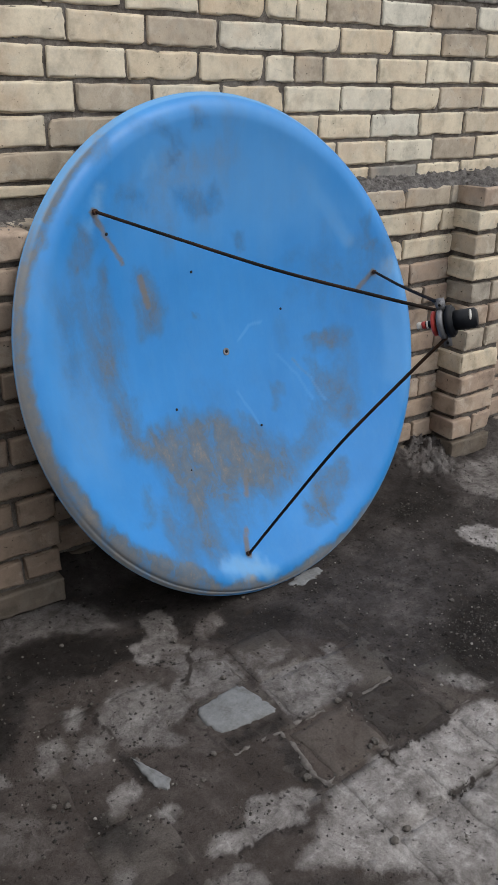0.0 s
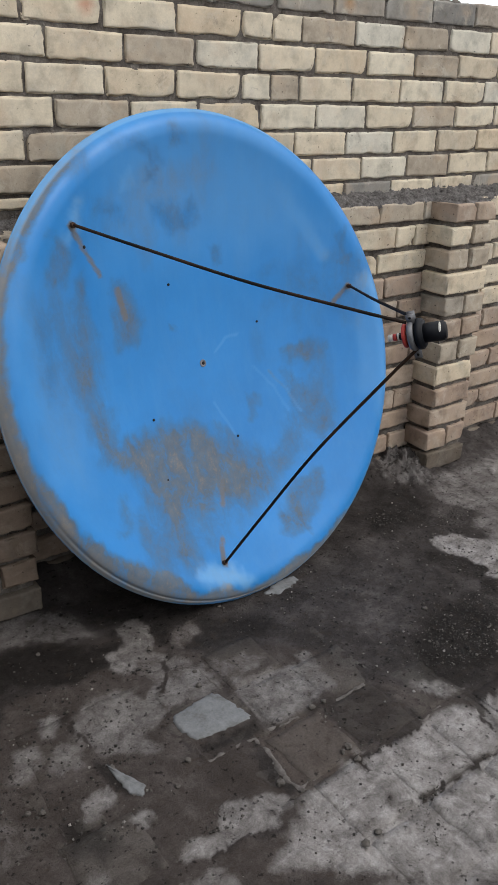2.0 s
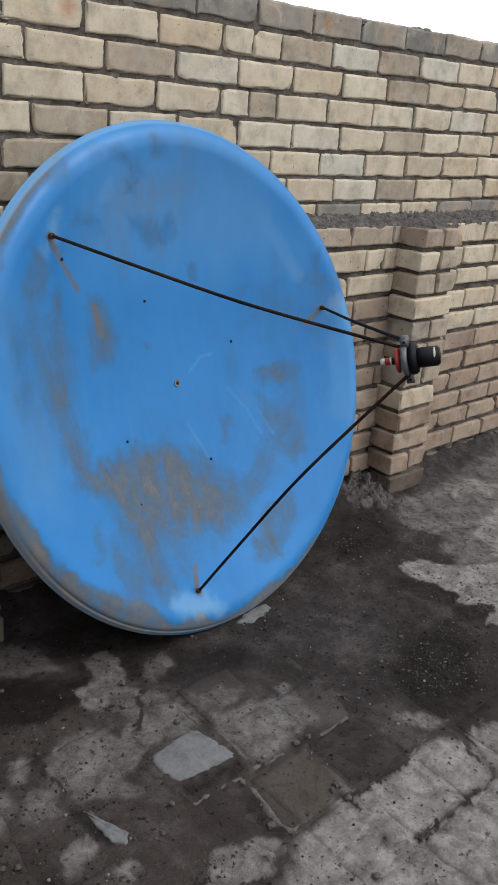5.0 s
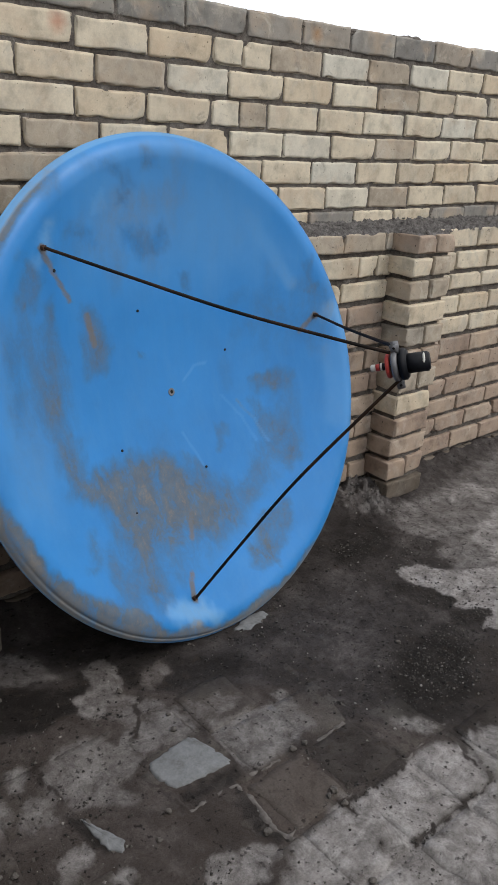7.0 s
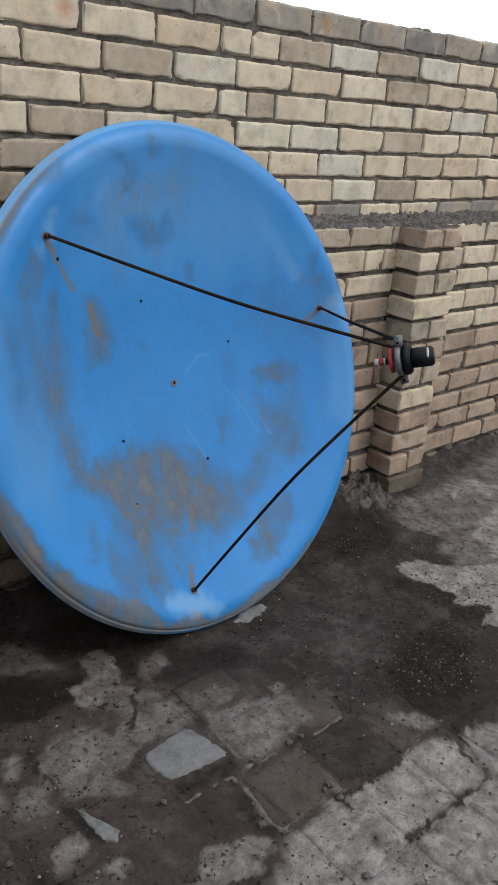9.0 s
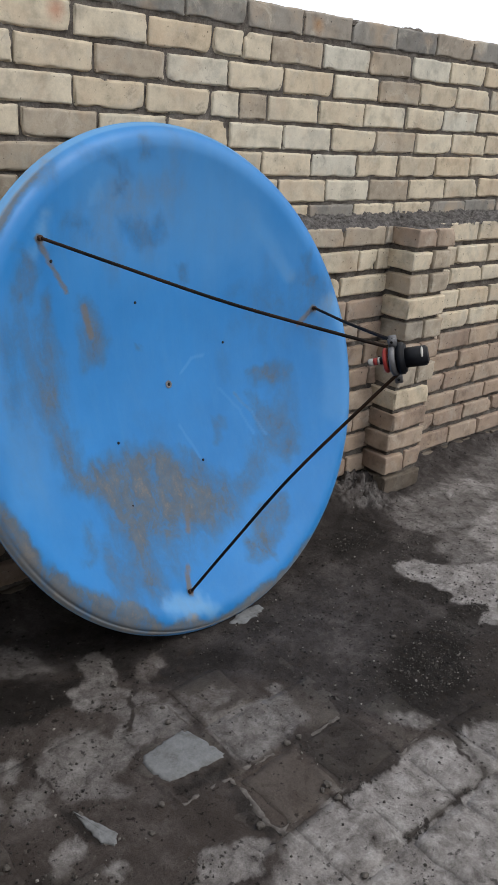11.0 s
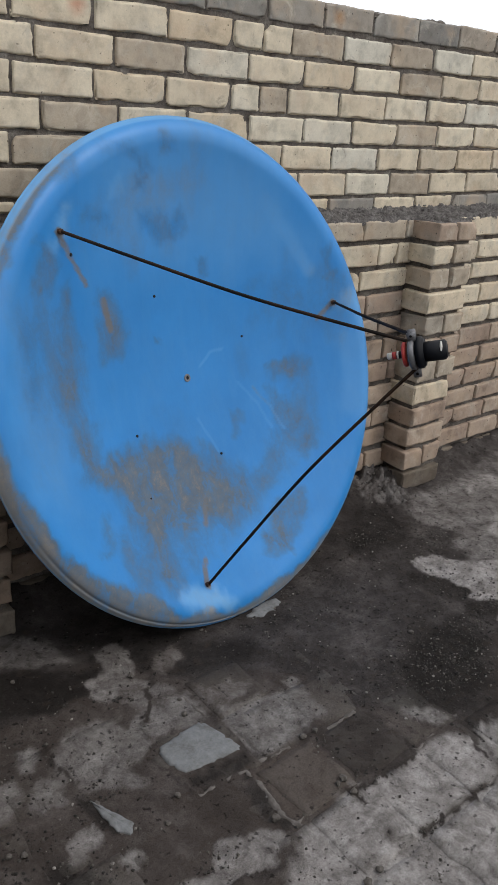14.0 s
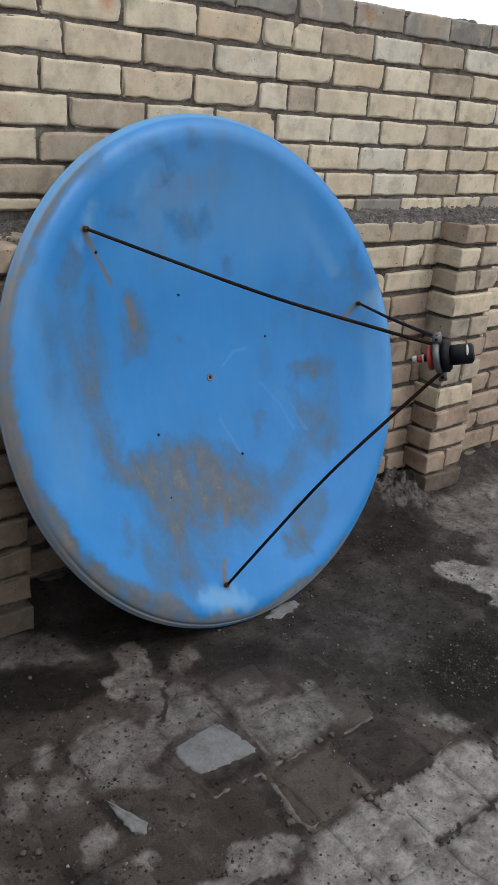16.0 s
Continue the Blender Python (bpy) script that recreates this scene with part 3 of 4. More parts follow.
stain((0.5, 0, 0.1), 0.008, -0.58, -1.151, -0.555, -1.183, -0.587, -1.21, -0.605, -1.188)
stain((0, 0.6, 0.2), 0.02, -0.755, -1.075, -0.685, -1.143, -0.664, -1.214, -0.717, -1.232, -0.774, -1.175)
stain((0.34, 0, 0.1), 0.04, 1.20, -0.10, 1.22, -0.26, 1.34, -0.34, 1.44, -0.28, 1.44, -0.10)
stain((0.17, 0.1, 0.1), 0.05, 1.60, -0.10, 1.60, -0.27, 1.75, -0.30, 2.60, -0.17, 3.20, -0.08)
crack(0.011, 0.4, -1.359, 0.365, -1.445, 0.345, -1.534)
crack(0.01, -0.035, -1.343, -0.047, -1.442, -0.079, -1.532)
crack(0.01, 0.346, -1.53, 0.16, -1.536, 0.014, -1.543)
crack(0.01, -0.589, -0.906, -0.606, -0.807, -0.593, -0.724)
crack(0.01, -0.327, -0.835, -0.193, -0.663, -0.17, -0.592)
crack(0.009, -0.175, -0.9, -0.163, -0.995, -0.172, -1.116)
crack(0.008, -0.17, -1.122, -0.086, -1.128, 0.028, -1.135)
crack(0.008, -0.379, -0.949, -0.378, -1.062, -0.375, -1.111)
crack(0.009, -0.507, -1.377, -0.442, -1.376, -0.324, -1.395)
crack(0.01, -0.03, -1.359, 0.062, -1.35, 0.205, -1.36)
crack(0.008, -0.64, -1.276, -0.638, -1.347, -0.639, -1.384)
crack(0.007, -0.266, -0.904, -0.363, -0.939)


def covers(places):
    """Pale cement, black grit with the painted shadow, and brown earth at each place of the floor."""
    bent = np.array([(x + 0.018 * fbm(x * 8, y * 8, 11) + 0.012 * fbm(x * 31, y * 31, 17), y + 0.018 * fbm(x * 8, y * 8, 23) + 0.012 * fbm(x * 31, y * 31, 29)) if abs(x) < 4 and abs(y) < 4 else (x, y) for x, y in places])
    rows = painted(bent, bent, GROUND_LAYERS, (0.05, 0.18, 0.05))
    for i, (x, y) in enumerate(places):
        # the rest of the roof is blotched with worn cement in the same way
        away = max(smoothstep(-1.55, -1.80, y), smoothstep(-1.0, -1.25, x), smoothstep(2.7, 3.0, x))
        if away and abs(x) < 30 and abs(y) < 30:
            rows[i, 0] = max(rows[i, 0], 0.75 * away * smoothstep(0.0, 0.45, fbm(x * 1.6, y * 1.6, 41)))
    return np.hstack([rows, np.ones((len(places), 1))])


def gap_to_wall(x, y):
    """Distance on the ground from the foot of the wall."""
    return max(0.0, -0.10 - y)


def ground_height(x, y):
    d = gap_to_wall(x, y)
    z = -0.001 + 0.006 * fbm(x * 3.6, y * 3.6, 1) + 0.004 * fbm(x * 15, y * 15, 4)
    rough = 0.5 + 0.7 * fbm(x * 9, y * 9, 8)
    z += (0.050 + 0.025 * rough) * math.exp(-((d / 0.085) ** 1.3))
    corner = math.hypot(x - 1.36, y + 0.19)
    z += 0.085 * math.exp(-((corner / 0.12) ** 2)) * (0.6 + 0.8 * fbm(x * 24, y * 24, 2) + 0.5 * n1(x * 70, y * 70, 3))
    return z


def outward(a, b, step, far):
    inner = spaced(a, b, step)
    rim = np.geomspace(step * 2, far, 26)
    return np.concatenate([a - rim[::-1], inner, b + rim])


gx, gy = outward(-1.15, 2.75, 0.0085, 400), outward(-1.95, -0.05, 0.0085, 400)
verts, faces = sheet(gx, gy, lambda x, y: (x, y, ground_height(x, y) if abs(x) < 6 and -6 < y < 0.1 else -0.02))
ground_mesh = mesh_from("ground", verts, faces, GROUND)
attribute(ground_mesh, "cover", covers([v[:2] for v in verts]))
ground = tagged(link("ground", ground_mesh), "flat roof floor of dirty dark screed with pale cement patches", "roof floor", kind="structure")

# cement tiles half buried in dirt
XJ = [-1.40, -1.20, -1.00, -0.80, -0.595, -0.40, -0.197, 0.002, 0.212, 0.415, 0.62, 0.82]
YJ = [-2.16, -1.95, -1.745, -1.545, -1.34, -1.143, -0.945, -0.75]
def tile(i, j, rnd):
    slide = 0.045 if YJ[j] > -1.2 else 0.0
    x0, x1, y0, y1 = XJ[i] + slide + 0.0035, XJ[i + 1] + slide - 0.0035, YJ[j] + 0.0035, YJ[j + 1] - 0.0035
    hx, hy = (x1 - x0) / 2, (y1 - y0) / 2
    us, vs = [-hx, *np.linspace(-hx + 0.006, hx - 0.006, 9), hx], [-hy, *np.linspace(-hy + 0.006, hy - 0.006, 9), hy]
    seed = rnd.uniform(0, 50)

    def top(u, v):
        rim = abs(u) > hx - 0.003 or abs(v) > hy - 0.003
        return (u + 0.009 * n1(u * 17, v * 17, seed), v + 0.009 * n1(u * 17 + 9, v * 17, seed), 0.0012 * n1(u * 20, v * 20, seed) - (0.012 if rim else 0))
    verts, faces = sheet(us, vs, top)
    m = pose((x0 + x1) / 2, (y0 + y1) / 2, rnd.uniform(-0.003, 0.003) - 0.004 * smoothstep(-0.3, -0.6, x0), rnd.uniform(-0.9, 0.9), rnd.uniform(-0.7, 0.7), rnd.uniform(-1.5, 1.5))
    mesh = mesh_from("floor_tile", verts, faces, TILE)
    attribute(mesh, "cover", covers([(m @ Vector(v)).xy[:] for v in verts]))
    return link("floor_tile", mesh, ground, m)


rnd = random.Random(5)
for i in range(len(XJ) - 1):
    for j in range(len(YJ) - 1):
        cx, cy = (XJ[i] + XJ[i + 1]) / 2, (YJ[j] + YJ[j + 1]) / 2
        if not (cy > -1.1 and cx > 0.2 or cy > -1.3 and cx > 0.45 or cx > 0.65):
            tile(i, j, rnd)


def flake(name, corners, height, label, ragged=0.012):
    """A thin slab of pale cement with a ragged outline and sloping edges."""
    pts = [Vector(c) for c in corners]
    mid = sum(pts, Vector((0, 0))) / len(pts)
    outline = []
    for p, q in zip(pts, pts[1:] + pts[:1]):
        for s in range(9):
            w = p.lerp(q, s / 9)
            outline.append(w + Vector((n1(w.x * 60, w.y * 60, 1), n1(w.x * 60, w.y * 60, 7))) * ragged + (mid - w) * (0.08 if s == 0 else 0))
    rings = [[(*(mid + (w - mid) * f), z + 0.0012 * n1(w.x * 90, w.y * 90, f)) for w in outline] for f, z in ((1.0, -0.008), (0.975, height * 0.35), (0.90, height), (0.5, height), (0.15, height))]
    verts = [v for r in rings for v in r] + [(*mid, height)]
    n = len(outline)
    faces = [(r * n + i, r * n + (i + 1) % n, (r + 1) * n + (i + 1) % n, (r + 1) * n + i) for r in range(4) for i in range(n)]
    faces += [(4 * n + i, 4 * n + (i + 1) % n, 5 * n) for i in range(n)]
    return tagged(link(name, mesh_from(name, verts, faces, CEMENT), ground), label)


flake("cement_flake", ((-0.361, -0.935), (-0.286, -0.919), (-0.196, -0.915), (-0.173, -1.009), (-0.165, -1.064), (-0.251, -1.062), (-0.343, -1.049), (-0.363, -1.011)), 0.0040, "pale blue-grey square of bare cement", 0.006)
flake("cement_flake", ((-0.588, -0.976), (-0.582, -1.104), (-0.555, -1.127), (-0.533, -1.103), (-0.560, -1.04)), 0.0035, "pale wedge of bare cement", 0.006)
flake("cement_flake", ((0.22, -0.601), (0.276, -0.630), (0.383, -0.606), (0.384, -0.567), (0.303, -0.565)), 0.004, "pale flat chip of cement below the dish")


def ridge(points, width):
    """A low broken line of old jointing cement."""
    pts = [Vector(p) for p in points]
    line = [p.lerp(q, s / 14) for p, q in zip(pts, pts[1:]) for s in range(14)] + [pts[-1]]
    verts, faces = [], []
    for i, p in enumerate(line):
        d = (line[min(i + 1, len(line) - 1)] - line[max(i - 1, 0)]).normalized()
        side = Vector((-d.y, d.x))
        p = p + side * 0.006 * n1(p.x * 30, p.y * 30, 6)
        w = max(0.001, width * (0.9 + 1.2 * n1(p.x * 55, p.y * 55, 2)))
        h = 0.0008 + 0.0032 * n1(p.x * 45, p.y * 45, 12)
        verts += [(*(p + side * w * f), z) for f, z in ((-1, -0.006), (-0.45, h), (0.45, h), (1, -0.006))]
        if i:
            faces += [(4 * i - 4 + k, 4 * i - 3 + k, 4 * i + 1 + k, 4 * i + k) for k in range(3)]
    return link("joint_ridge", mesh_from("joint_ridge", verts, faces, JOINT), ground)


ridge(((-0.183, -0.777), (-0.182, -0.836), (-0.174, -0.904)), 0.009)
ridge(((-0.212, -1.131), (-0.212, -1.211), (-0.229, -1.301), (-0.214, -1.348)), 0.01)
ridge(((-0.212, -1.131), (-0.287, -1.126), (-0.361, -1.128)), 0.009)
ridge(((-0.169, -1.123), (-0.128, -1.13), (-0.061, -1.134)), 0.008)
ridge(((0.04, -1.146), (0.113, -1.142), (0.187, -1.14)), 0.009)
ridge(((0.219, -1.162), (0.218, -1.22), (0.217, -1.275)), 0.007)
ridge(((0.006, -1.169), (0.015, -1.202), (0.039, -1.239)), 0.007)
ridge(((-0.579, -0.983), (-0.577, -1.07), (-0.571, -1.116)), 0.008)
ridge(((0.207, -1.327), (0.216, -1.349), (0.304, -1.334)), 0.007)
ridge(((-0.121, -1.308), (-0.178, -1.329), (-0.229, -1.334)), 0.007)


# ---- satellite dish ----
D_O, D_N = Vector((0.2249, -0.2260, 0.7422)), Vector((0.0888, -0.9515, 0.2947)).normalized()
D_U = Vector((0, 0, 1)).cross(D_N).normalized()
D_V = D_N.cross(D_U)
TO_DISH = Matrix(((D_U.x, D_V.x, D_N.x, D_O.x), (D_U.y, D_V.y, D_N.y, D_O.y), (D_U.z, D_V.z, D_N.z, D_O.z), (0, 0, 0, 1)))
FOCUS = 0.9586
dish = tagged(new("satellite_dish"), "large round blue satellite dish, dirty and rusting, by a wall", "satellite dish")
dish.matrix_basis = TO_DISH


def bowl(u, v):
    return (u * u + v * v) / (4 * FOCUS)


DISH_LAYERS = []


def mark(target, soft, *corners):
    """A stain or painted sheen in the dish's own plane: how much dirt, rust and pale tone it shows."""
    DISH_LAYERS.append((inside, target, soft, pairs(corners)))


def streak(target, width, *corners):
    DISH_LAYERS.append((along, target, width, pairs(corners)))


# sky reflection painted as paler blue across the top of the bowl
mark((0.06, 0, 0.34), 0.16, -0.35, 0.70, 0.0, 0.82, 0.35, 0.72, 0.55, 0.40, 0.20, 0.36, -0.30, 0.42)
mark((0.10, 0, 0.24), 0.08, -0.74, 0.30, -0.62, 0.36, -0.52, 0.0, -0.58, -0.28, -0.72, -0.20)
# highlight down the right rim, painted in as pale blue
mark((0.0, 0, 0.36), 0.06, 0.72, 0.20, 0.79, 0.10, 0.78, -0.20, 0.70, -0.38, 0.70, -0.10)
mark((0.30, 0, 0.05), 0.07, -0.66, 0.30, -0.52, 0.34, -0.42, 0.10, -0.44, -0.14, -0.62, -0.02)
mark((0.34, 0, 0.0), 0.07, -0.46, -0.40, -0.10, -0.48, 0.15, -0.44, 0.30, -0.25, 0.52, -0.05, 0.50, -0.30, 0.25, -0.42, 0.10, -0.54, -0.20, -0.60, -0.42, -0.60)
mark((1, 0, 0), 0.06, -0.508, -0.211, -0.411, -0.176, -0.315, -0.183, -0.203, -0.183, -0.077, -0.224, 0.024, -0.3, 0.168, -0.4, 0.222, -0.393, 0.075, -0.497, -0.048, -0.48, -0.125, -0.476, -0.247, -0.457, -0.281, -0.502, -0.252, -0.625, -0.291, -0.647, -0.323, -0.562, -0.321, -0.451, -0.367, -0.381, -0.387, -0.31, -0.438, -0.25)
mark((1, 0, 0), 0.04, -0.347, -0.202, -0.229, -0.291, -0.127, -0.358, -0.129, -0.456, -0.288, -0.434, -0.33, -0.355)
mark((1, 0, 0), 0.03, -0.464, -0.188, -0.366, -0.188, -0.343, -0.259, -0.373, -0.305, -0.446, -0.238)
mark((0.7, 0, 0), 0.035, -0.504, -0.021, -0.459, -0.066, -0.436, -0.142, -0.476, -0.221, -0.529, -0.136, -0.512, -0.071)
mark((0.6, 0, 0), 0.035, -0.526, 0.202, -0.48, 0.325, -0.445, 0.338, -0.45, 0.191, -0.448, 0.054, -0.482, -0.025, -0.532, 0.003, -0.546, 0.073)
mark((0.65, 0.12, 0), 0.03, -0.555, 0.454, -0.512, 0.459, -0.495, 0.405, -0.531, 0.338, -0.575, 0.335)
mark((0.34, 0, 0), 0.035, -0.641, 0.265, -0.566, 0.271, -0.572, 0.144, -0.652, 0.012, -0.671, 0.097)
mark((0.57, 0, 0), 0.03, -0.33, 0.31, -0.283, 0.288, -0.237, 0.185, -0.27, 0.11, -0.349, 0.106, -0.355, 0.211)
mark((0.5, 0, 0), 0.03, -0.491, -0.323, -0.465, -0.349, -0.496, -0.445, -0.527, -0.434)
mark((0.55, 0, 0), 0.035, -0.431, -0.414, -0.38, -0.468, -0.367, -0.546, -0.388, -0.61, -0.472, -0.551)
mark((0.66, 0, 0), 0.03, 0.142, -0.579, 0.222, -0.519, 0.323, -0.462, 0.38, -0.477, 0.359, -0.557, 0.279, -0.619, 0.175, -0.671, 0.118, -0.653)
mark((1, 0, 0), 0.025, 0.145, -0.6, 0.242, -0.588, 0.229, -0.657, 0.139, -0.664)
mark((0.65, 0, 0), 0.025, -0.081, 0.755, -0.046, 0.758, -0.028, 0.709, -0.072, 0.698)
mark((0.55, 0, 0), 0.018, -0.168, 0.641, -0.137, 0.645, -0.139, 0.606, -0.173, 0.607)
mark((0.42, 0, 0), 0.03, -0.164, 0.552, -0.063, 0.513, 0.007, 0.534, 0.034, 0.489, -0.09, 0.448, -0.145, 0.486)
mark((0.31, 0, 0), 0.03, -0.302, 0.734, -0.172, 0.714, -0.117, 0.66, -0.238, 0.691)
mark((0.34, 0, 0), 0.03, -0.396, 0.552, -0.288, 0.533, -0.265, 0.485, -0.379, 0.503)
mark((0.34, 0, 0), 0.015, 0.069, 0.371, 0.116, 0.37, 0.118, 0.329, 0.077, 0.33)
mark((0.6, 0, 0), 0.03, 0.33, -0.019, 0.48, 0.004, 0.526, -0.032, 0.461, -0.092, 0.363, -0.093)
mark((0.65, 0, 0), 0.02, 0.628, 0.294, 0.677, 0.281, 0.653, 0.254, 0.608, 0.261)
mark((0.53, 0, 0), 0.03, 0.324, -0.101, 0.396, -0.159, 0.467, -0.261, 0.491, -0.358, 0.415, -0.361, 0.351, -0.234)
mark((0.4, 0, 0), 0.02, 0.15, -0.147, 0.209, -0.16, 0.174, -0.235, 0.133, -0.246)
mark((0.55, 0, 0), 0.025, -0.021, -0.208, 0.044, -0.244, 0.068, -0.336, -0.014, -0.334)
mark((0.46, 0, 0), 0.03, 0.133, -0.39, 0.236, -0.355, 0.348, -0.244, 0.389, -0.29, 0.257, -0.402, 0.157, -0.459)
mark((0.4, 0, 0), 0.02, 0.607, 0.38, 0.641, 0.376, 0.639, 0.297, 0.617, 0.3)
mark((0.45, 0, 0), 0.012, -0.138, 0.143, -0.103, 0.134, -0.111, 0.116, -0.139, 0.125)
mark((0.4, 0, 0), 0.03, -0.491, 0.667, -0.387, 0.683, -0.41, 0.64, -0.474, 0.626)
mark((0.1, 0, 0.75), 0.025, -0.306, -0.651, -0.19, -0.657, -0.09, -0.717, -0.048, -0.759, -0.12, -0.767, -0.252, -0.718)
mark((0.0, 0, 0.6), 0.022, -0.516, 0.464, -0.455, 0.554, -0.428, 0.575, -0.444, 0.494, -0.492, 0.451)
mark((0.0, 0, 0.55), 0.03, 0.671, 0.173, 0.737, 0.22, 0.768, 0.173, 0.773, 0.066, 0.718, 0.118)
mark((0.0, 0, 0.45), 0.008, -0.283, 0.618, -0.235, 0.623, -0.234, 0.578, -0.283, 0.578)
streak((0.40, 0.50, 0), 0.010, -0.473, 0.473, -0.435, 0.415, -0.385, 0.335)
streak((0.45, 0.58, 0), 0.016, -0.322, 0.285, -0.305, 0.200)
streak((0.60, 0.50, 0), 0.014, -0.052, -0.400, -0.085, -0.480)
streak((0.40, 0.55, 0), 0.012, -0.138, -0.585, -0.163, -0.650)
streak((0.35, 0.50, 0), 0.012, 0.575, 0.120, 0.636, 0.168)
for u, v in ((-0.476, 0.487), (0.645, 0.169), (-0.166, -0.657)):
    streak((0.5, 0.9, 0), 0.013, u, v, u + 0.004, v - 0.004)
streak((0, 0, 0.26), 0.006, 0.05, 0.03, 0.10, 0.070, 0.155, 0.075)
streak((0, 0, 0.16), 0.006, 0.20, -0.05, 0.27, -0.14, 0.31, -0.24)
streak((0, 0, 0.16), 0.006, 0.0, -0.14, 0.03, -0.20, 0.06, -0.27)
streak((0.25, 0, 0.16), 0.007, 0.26, -0.08, 0.32, -0.16, 0.36, -0.25)
streak((0, 0, 0.24), 0.05, 0.69, 0.02, 0.70, -0.10, 0.66, -0.22)
streak((0.06, 0, 0.36), 0.030, 0.36, 0.55, 0.47, 0.42, 0.55, 0.30)

# where the dirt along the lower rim begins: angle round the dish, and distance along the bowl
BAND = ((112, 0.80), (124, 0.785), (138, 0.774), (153, 0.776), (167, 0.788), (178, 0.779), (189, 0.774), (201, 0.756), (221, 0.746), (227, 0.725), (235, 0.712), (242, 0.735), (247, 0.764), (254, 0.75), (261, 0.777), (268, 0.779), (275, 0.75), (282, 0.751), (297, 0.768), (318, 0.80))


def rim_dirt(u, v, reach):
    """Dirt on the rim; reach is the distance along the sheet from the middle."""
    ang = math.degrees(math.atan2(v, u)) % 360
    band = smoothstep(112, 128, ang) * smoothstep(318, 296, ang)
    edge = float(np.interp(ang, [b[0] for b in BAND], [b[1] for b in BAND])) + 0.016 * fbm(u * 9, v * 9, 3) + 0.010 * fbm(u * 26, v * 26, 13)
    upper = smoothstep(158, 140, ang)
    dirt = band * smoothstep(edge - 0.010, edge + 0.020, reach) * (0.92 + 0.3 * fbm(u * 10, v * 10, 9) - 0.05 * smoothstep(220, 160, ang)) * 1.15
    dirt *= 1 - upper * smoothstep(0.797, 0.808, reach) * 0.9
    lower = smoothstep(238, 256, ang)
    dirt *= 1 - (0.8 + 0.1 * lower) * smoothstep(0.822 - 0.014 * lower, 0.826 - 0.012 * lower, reach)
    # pale worn rim; its upper roll also carries a painted sky highlight
    paleness = (0.25 * smoothstep(0.765, 0.785, reach) + 0.25 * smoothstep(0.79, 0.81, reach)) * (1 - 0.8 * upper) + 0.7 * smoothstep(0.797, 0.806, reach) * upper
    return max(0.0, dirt), paleness


def wear_sheen_at(places, reaches):
    bent = np.array([(u + 0.022 * fbm(u * 11, v * 6, 31) + 0.012 * fbm(u * 34, v * 22, 7), v + 0.034 * fbm(u * 11, v * 6, 47) + 0.016 * fbm(u * 34, v * 22, 5)) for u, v in places])
    exact = np.array([(u + 0.004 * n1(u * 30, v * 30, 3), v + 0.004 * n1(u * 30, v * 30, 8)) for u, v in places])
    rows = painted(bent, exact, DISH_LAYERS, (0, 0, 0))
    for i, ((u, v), reach) in enumerate(zip(places, reaches)):
        haze = 0.26 * smoothstep(-0.05, 0.75, fbm(u * 3.2, v * 2.6, 2)) * smoothstep(-0.5, 0.3, v + 0.3 * u)
        if reach > 0.66:
            dirt, paleness = rim_dirt(u, v, reach)
            rows[i, 0], rows[i, 2] = max(rows[i, 0], dirt), max(rows[i, 2], paleness)
        rows[i, 0] = max(rows[i, 0], haze)
    return np.hstack([rows, np.ones((len(places), 1))])


# the bowl, a broad rolled rim and a thin bead round its edge
PROFILE = [(r, bowl(r, 0)) for r in np.linspace(0.0, 0.733, 84)[1:]] + [(0.7410, 0.1422), (0.7487, 0.1434), (0.7564, 0.1440), (0.7632, 0.1438), (0.7699, 0.1429), (0.7767, 0.1412), (0.7834, 0.1386), (0.7892, 0.1355), (0.7945, 0.1318), (0.7969, 0.1297), (0.7993, 0.1275), (0.8017, 0.1252), (0.8041, 0.1226), (0.8075, 0.1185), (0.8104, 0.1145), (0.8121, 0.1115), (0.8140, 0.1105), (0.8152, 0.1080), (0.8150, 0.1055), (0.8133, 0.1035)]
ANGLES = 400
verts, faces = [(0, 0, 0)], []
for r, h in PROFILE:
    for a in range(ANGLES):
        w = 2 * math.pi * a / ANGLES
        dent = 0.0015 * n1(math.cos(w) * r * 5, math.sin(w) * r * 5, 4)
        fold = smoothstep(0.0035, 0.0015, abs(r - 0.7993)) * smoothstep(195, 225, math.degrees(w)) * smoothstep(322, 285, math.degrees(w))
        verts.append((r * math.cos(w), r * math.sin(w), h + dent - 0.0042 * fold))
for a in range(ANGLES):
    faces.append((0, 1 + a, 1 + (a + 1) % ANGLES))
    for k in range(len(PROFILE) - 1):
        p, q = 1 + k * ANGLES, 1 + (k + 1) * ANGLES
        faces.append((p + a, q + a, q + (a + 1) % ANGLES, p + (a + 1) % ANGLES))
front = len(verts)
verts += [(x * 0.9975, y * 0.9975, z - 0.003) for x, y, z in verts]
faces += [tuple(i + front for i in f[::-1]) for f in faces]
last = 1 + (len(PROFILE) - 1) * ANGLES
faces += [(last + a, last + front + a, last + front + (a + 1) % ANGLES, last + (a + 1) % ANGLES) for a in range(ANGLES)]
reflector_mesh = mesh_from("reflector", verts, faces, DISH)
REACH = np.concatenate([[0], np.cumsum(np.hypot(np.diff([0, *[r for r, h in PROFILE]]), np.diff([0, *[h for r, h in PROFILE]])))])
REACH = REACH * 0.733 / REACH[83]
wear_sheen_rows = wear_sheen_at([v[:2] for v in verts[:front]], [0.0, *np.repeat(REACH[1:], ANGLES)])
attribute(reflector_mesh, "wear_sheen", np.vstack([wear_sheen_rows, wear_sheen_rows]))
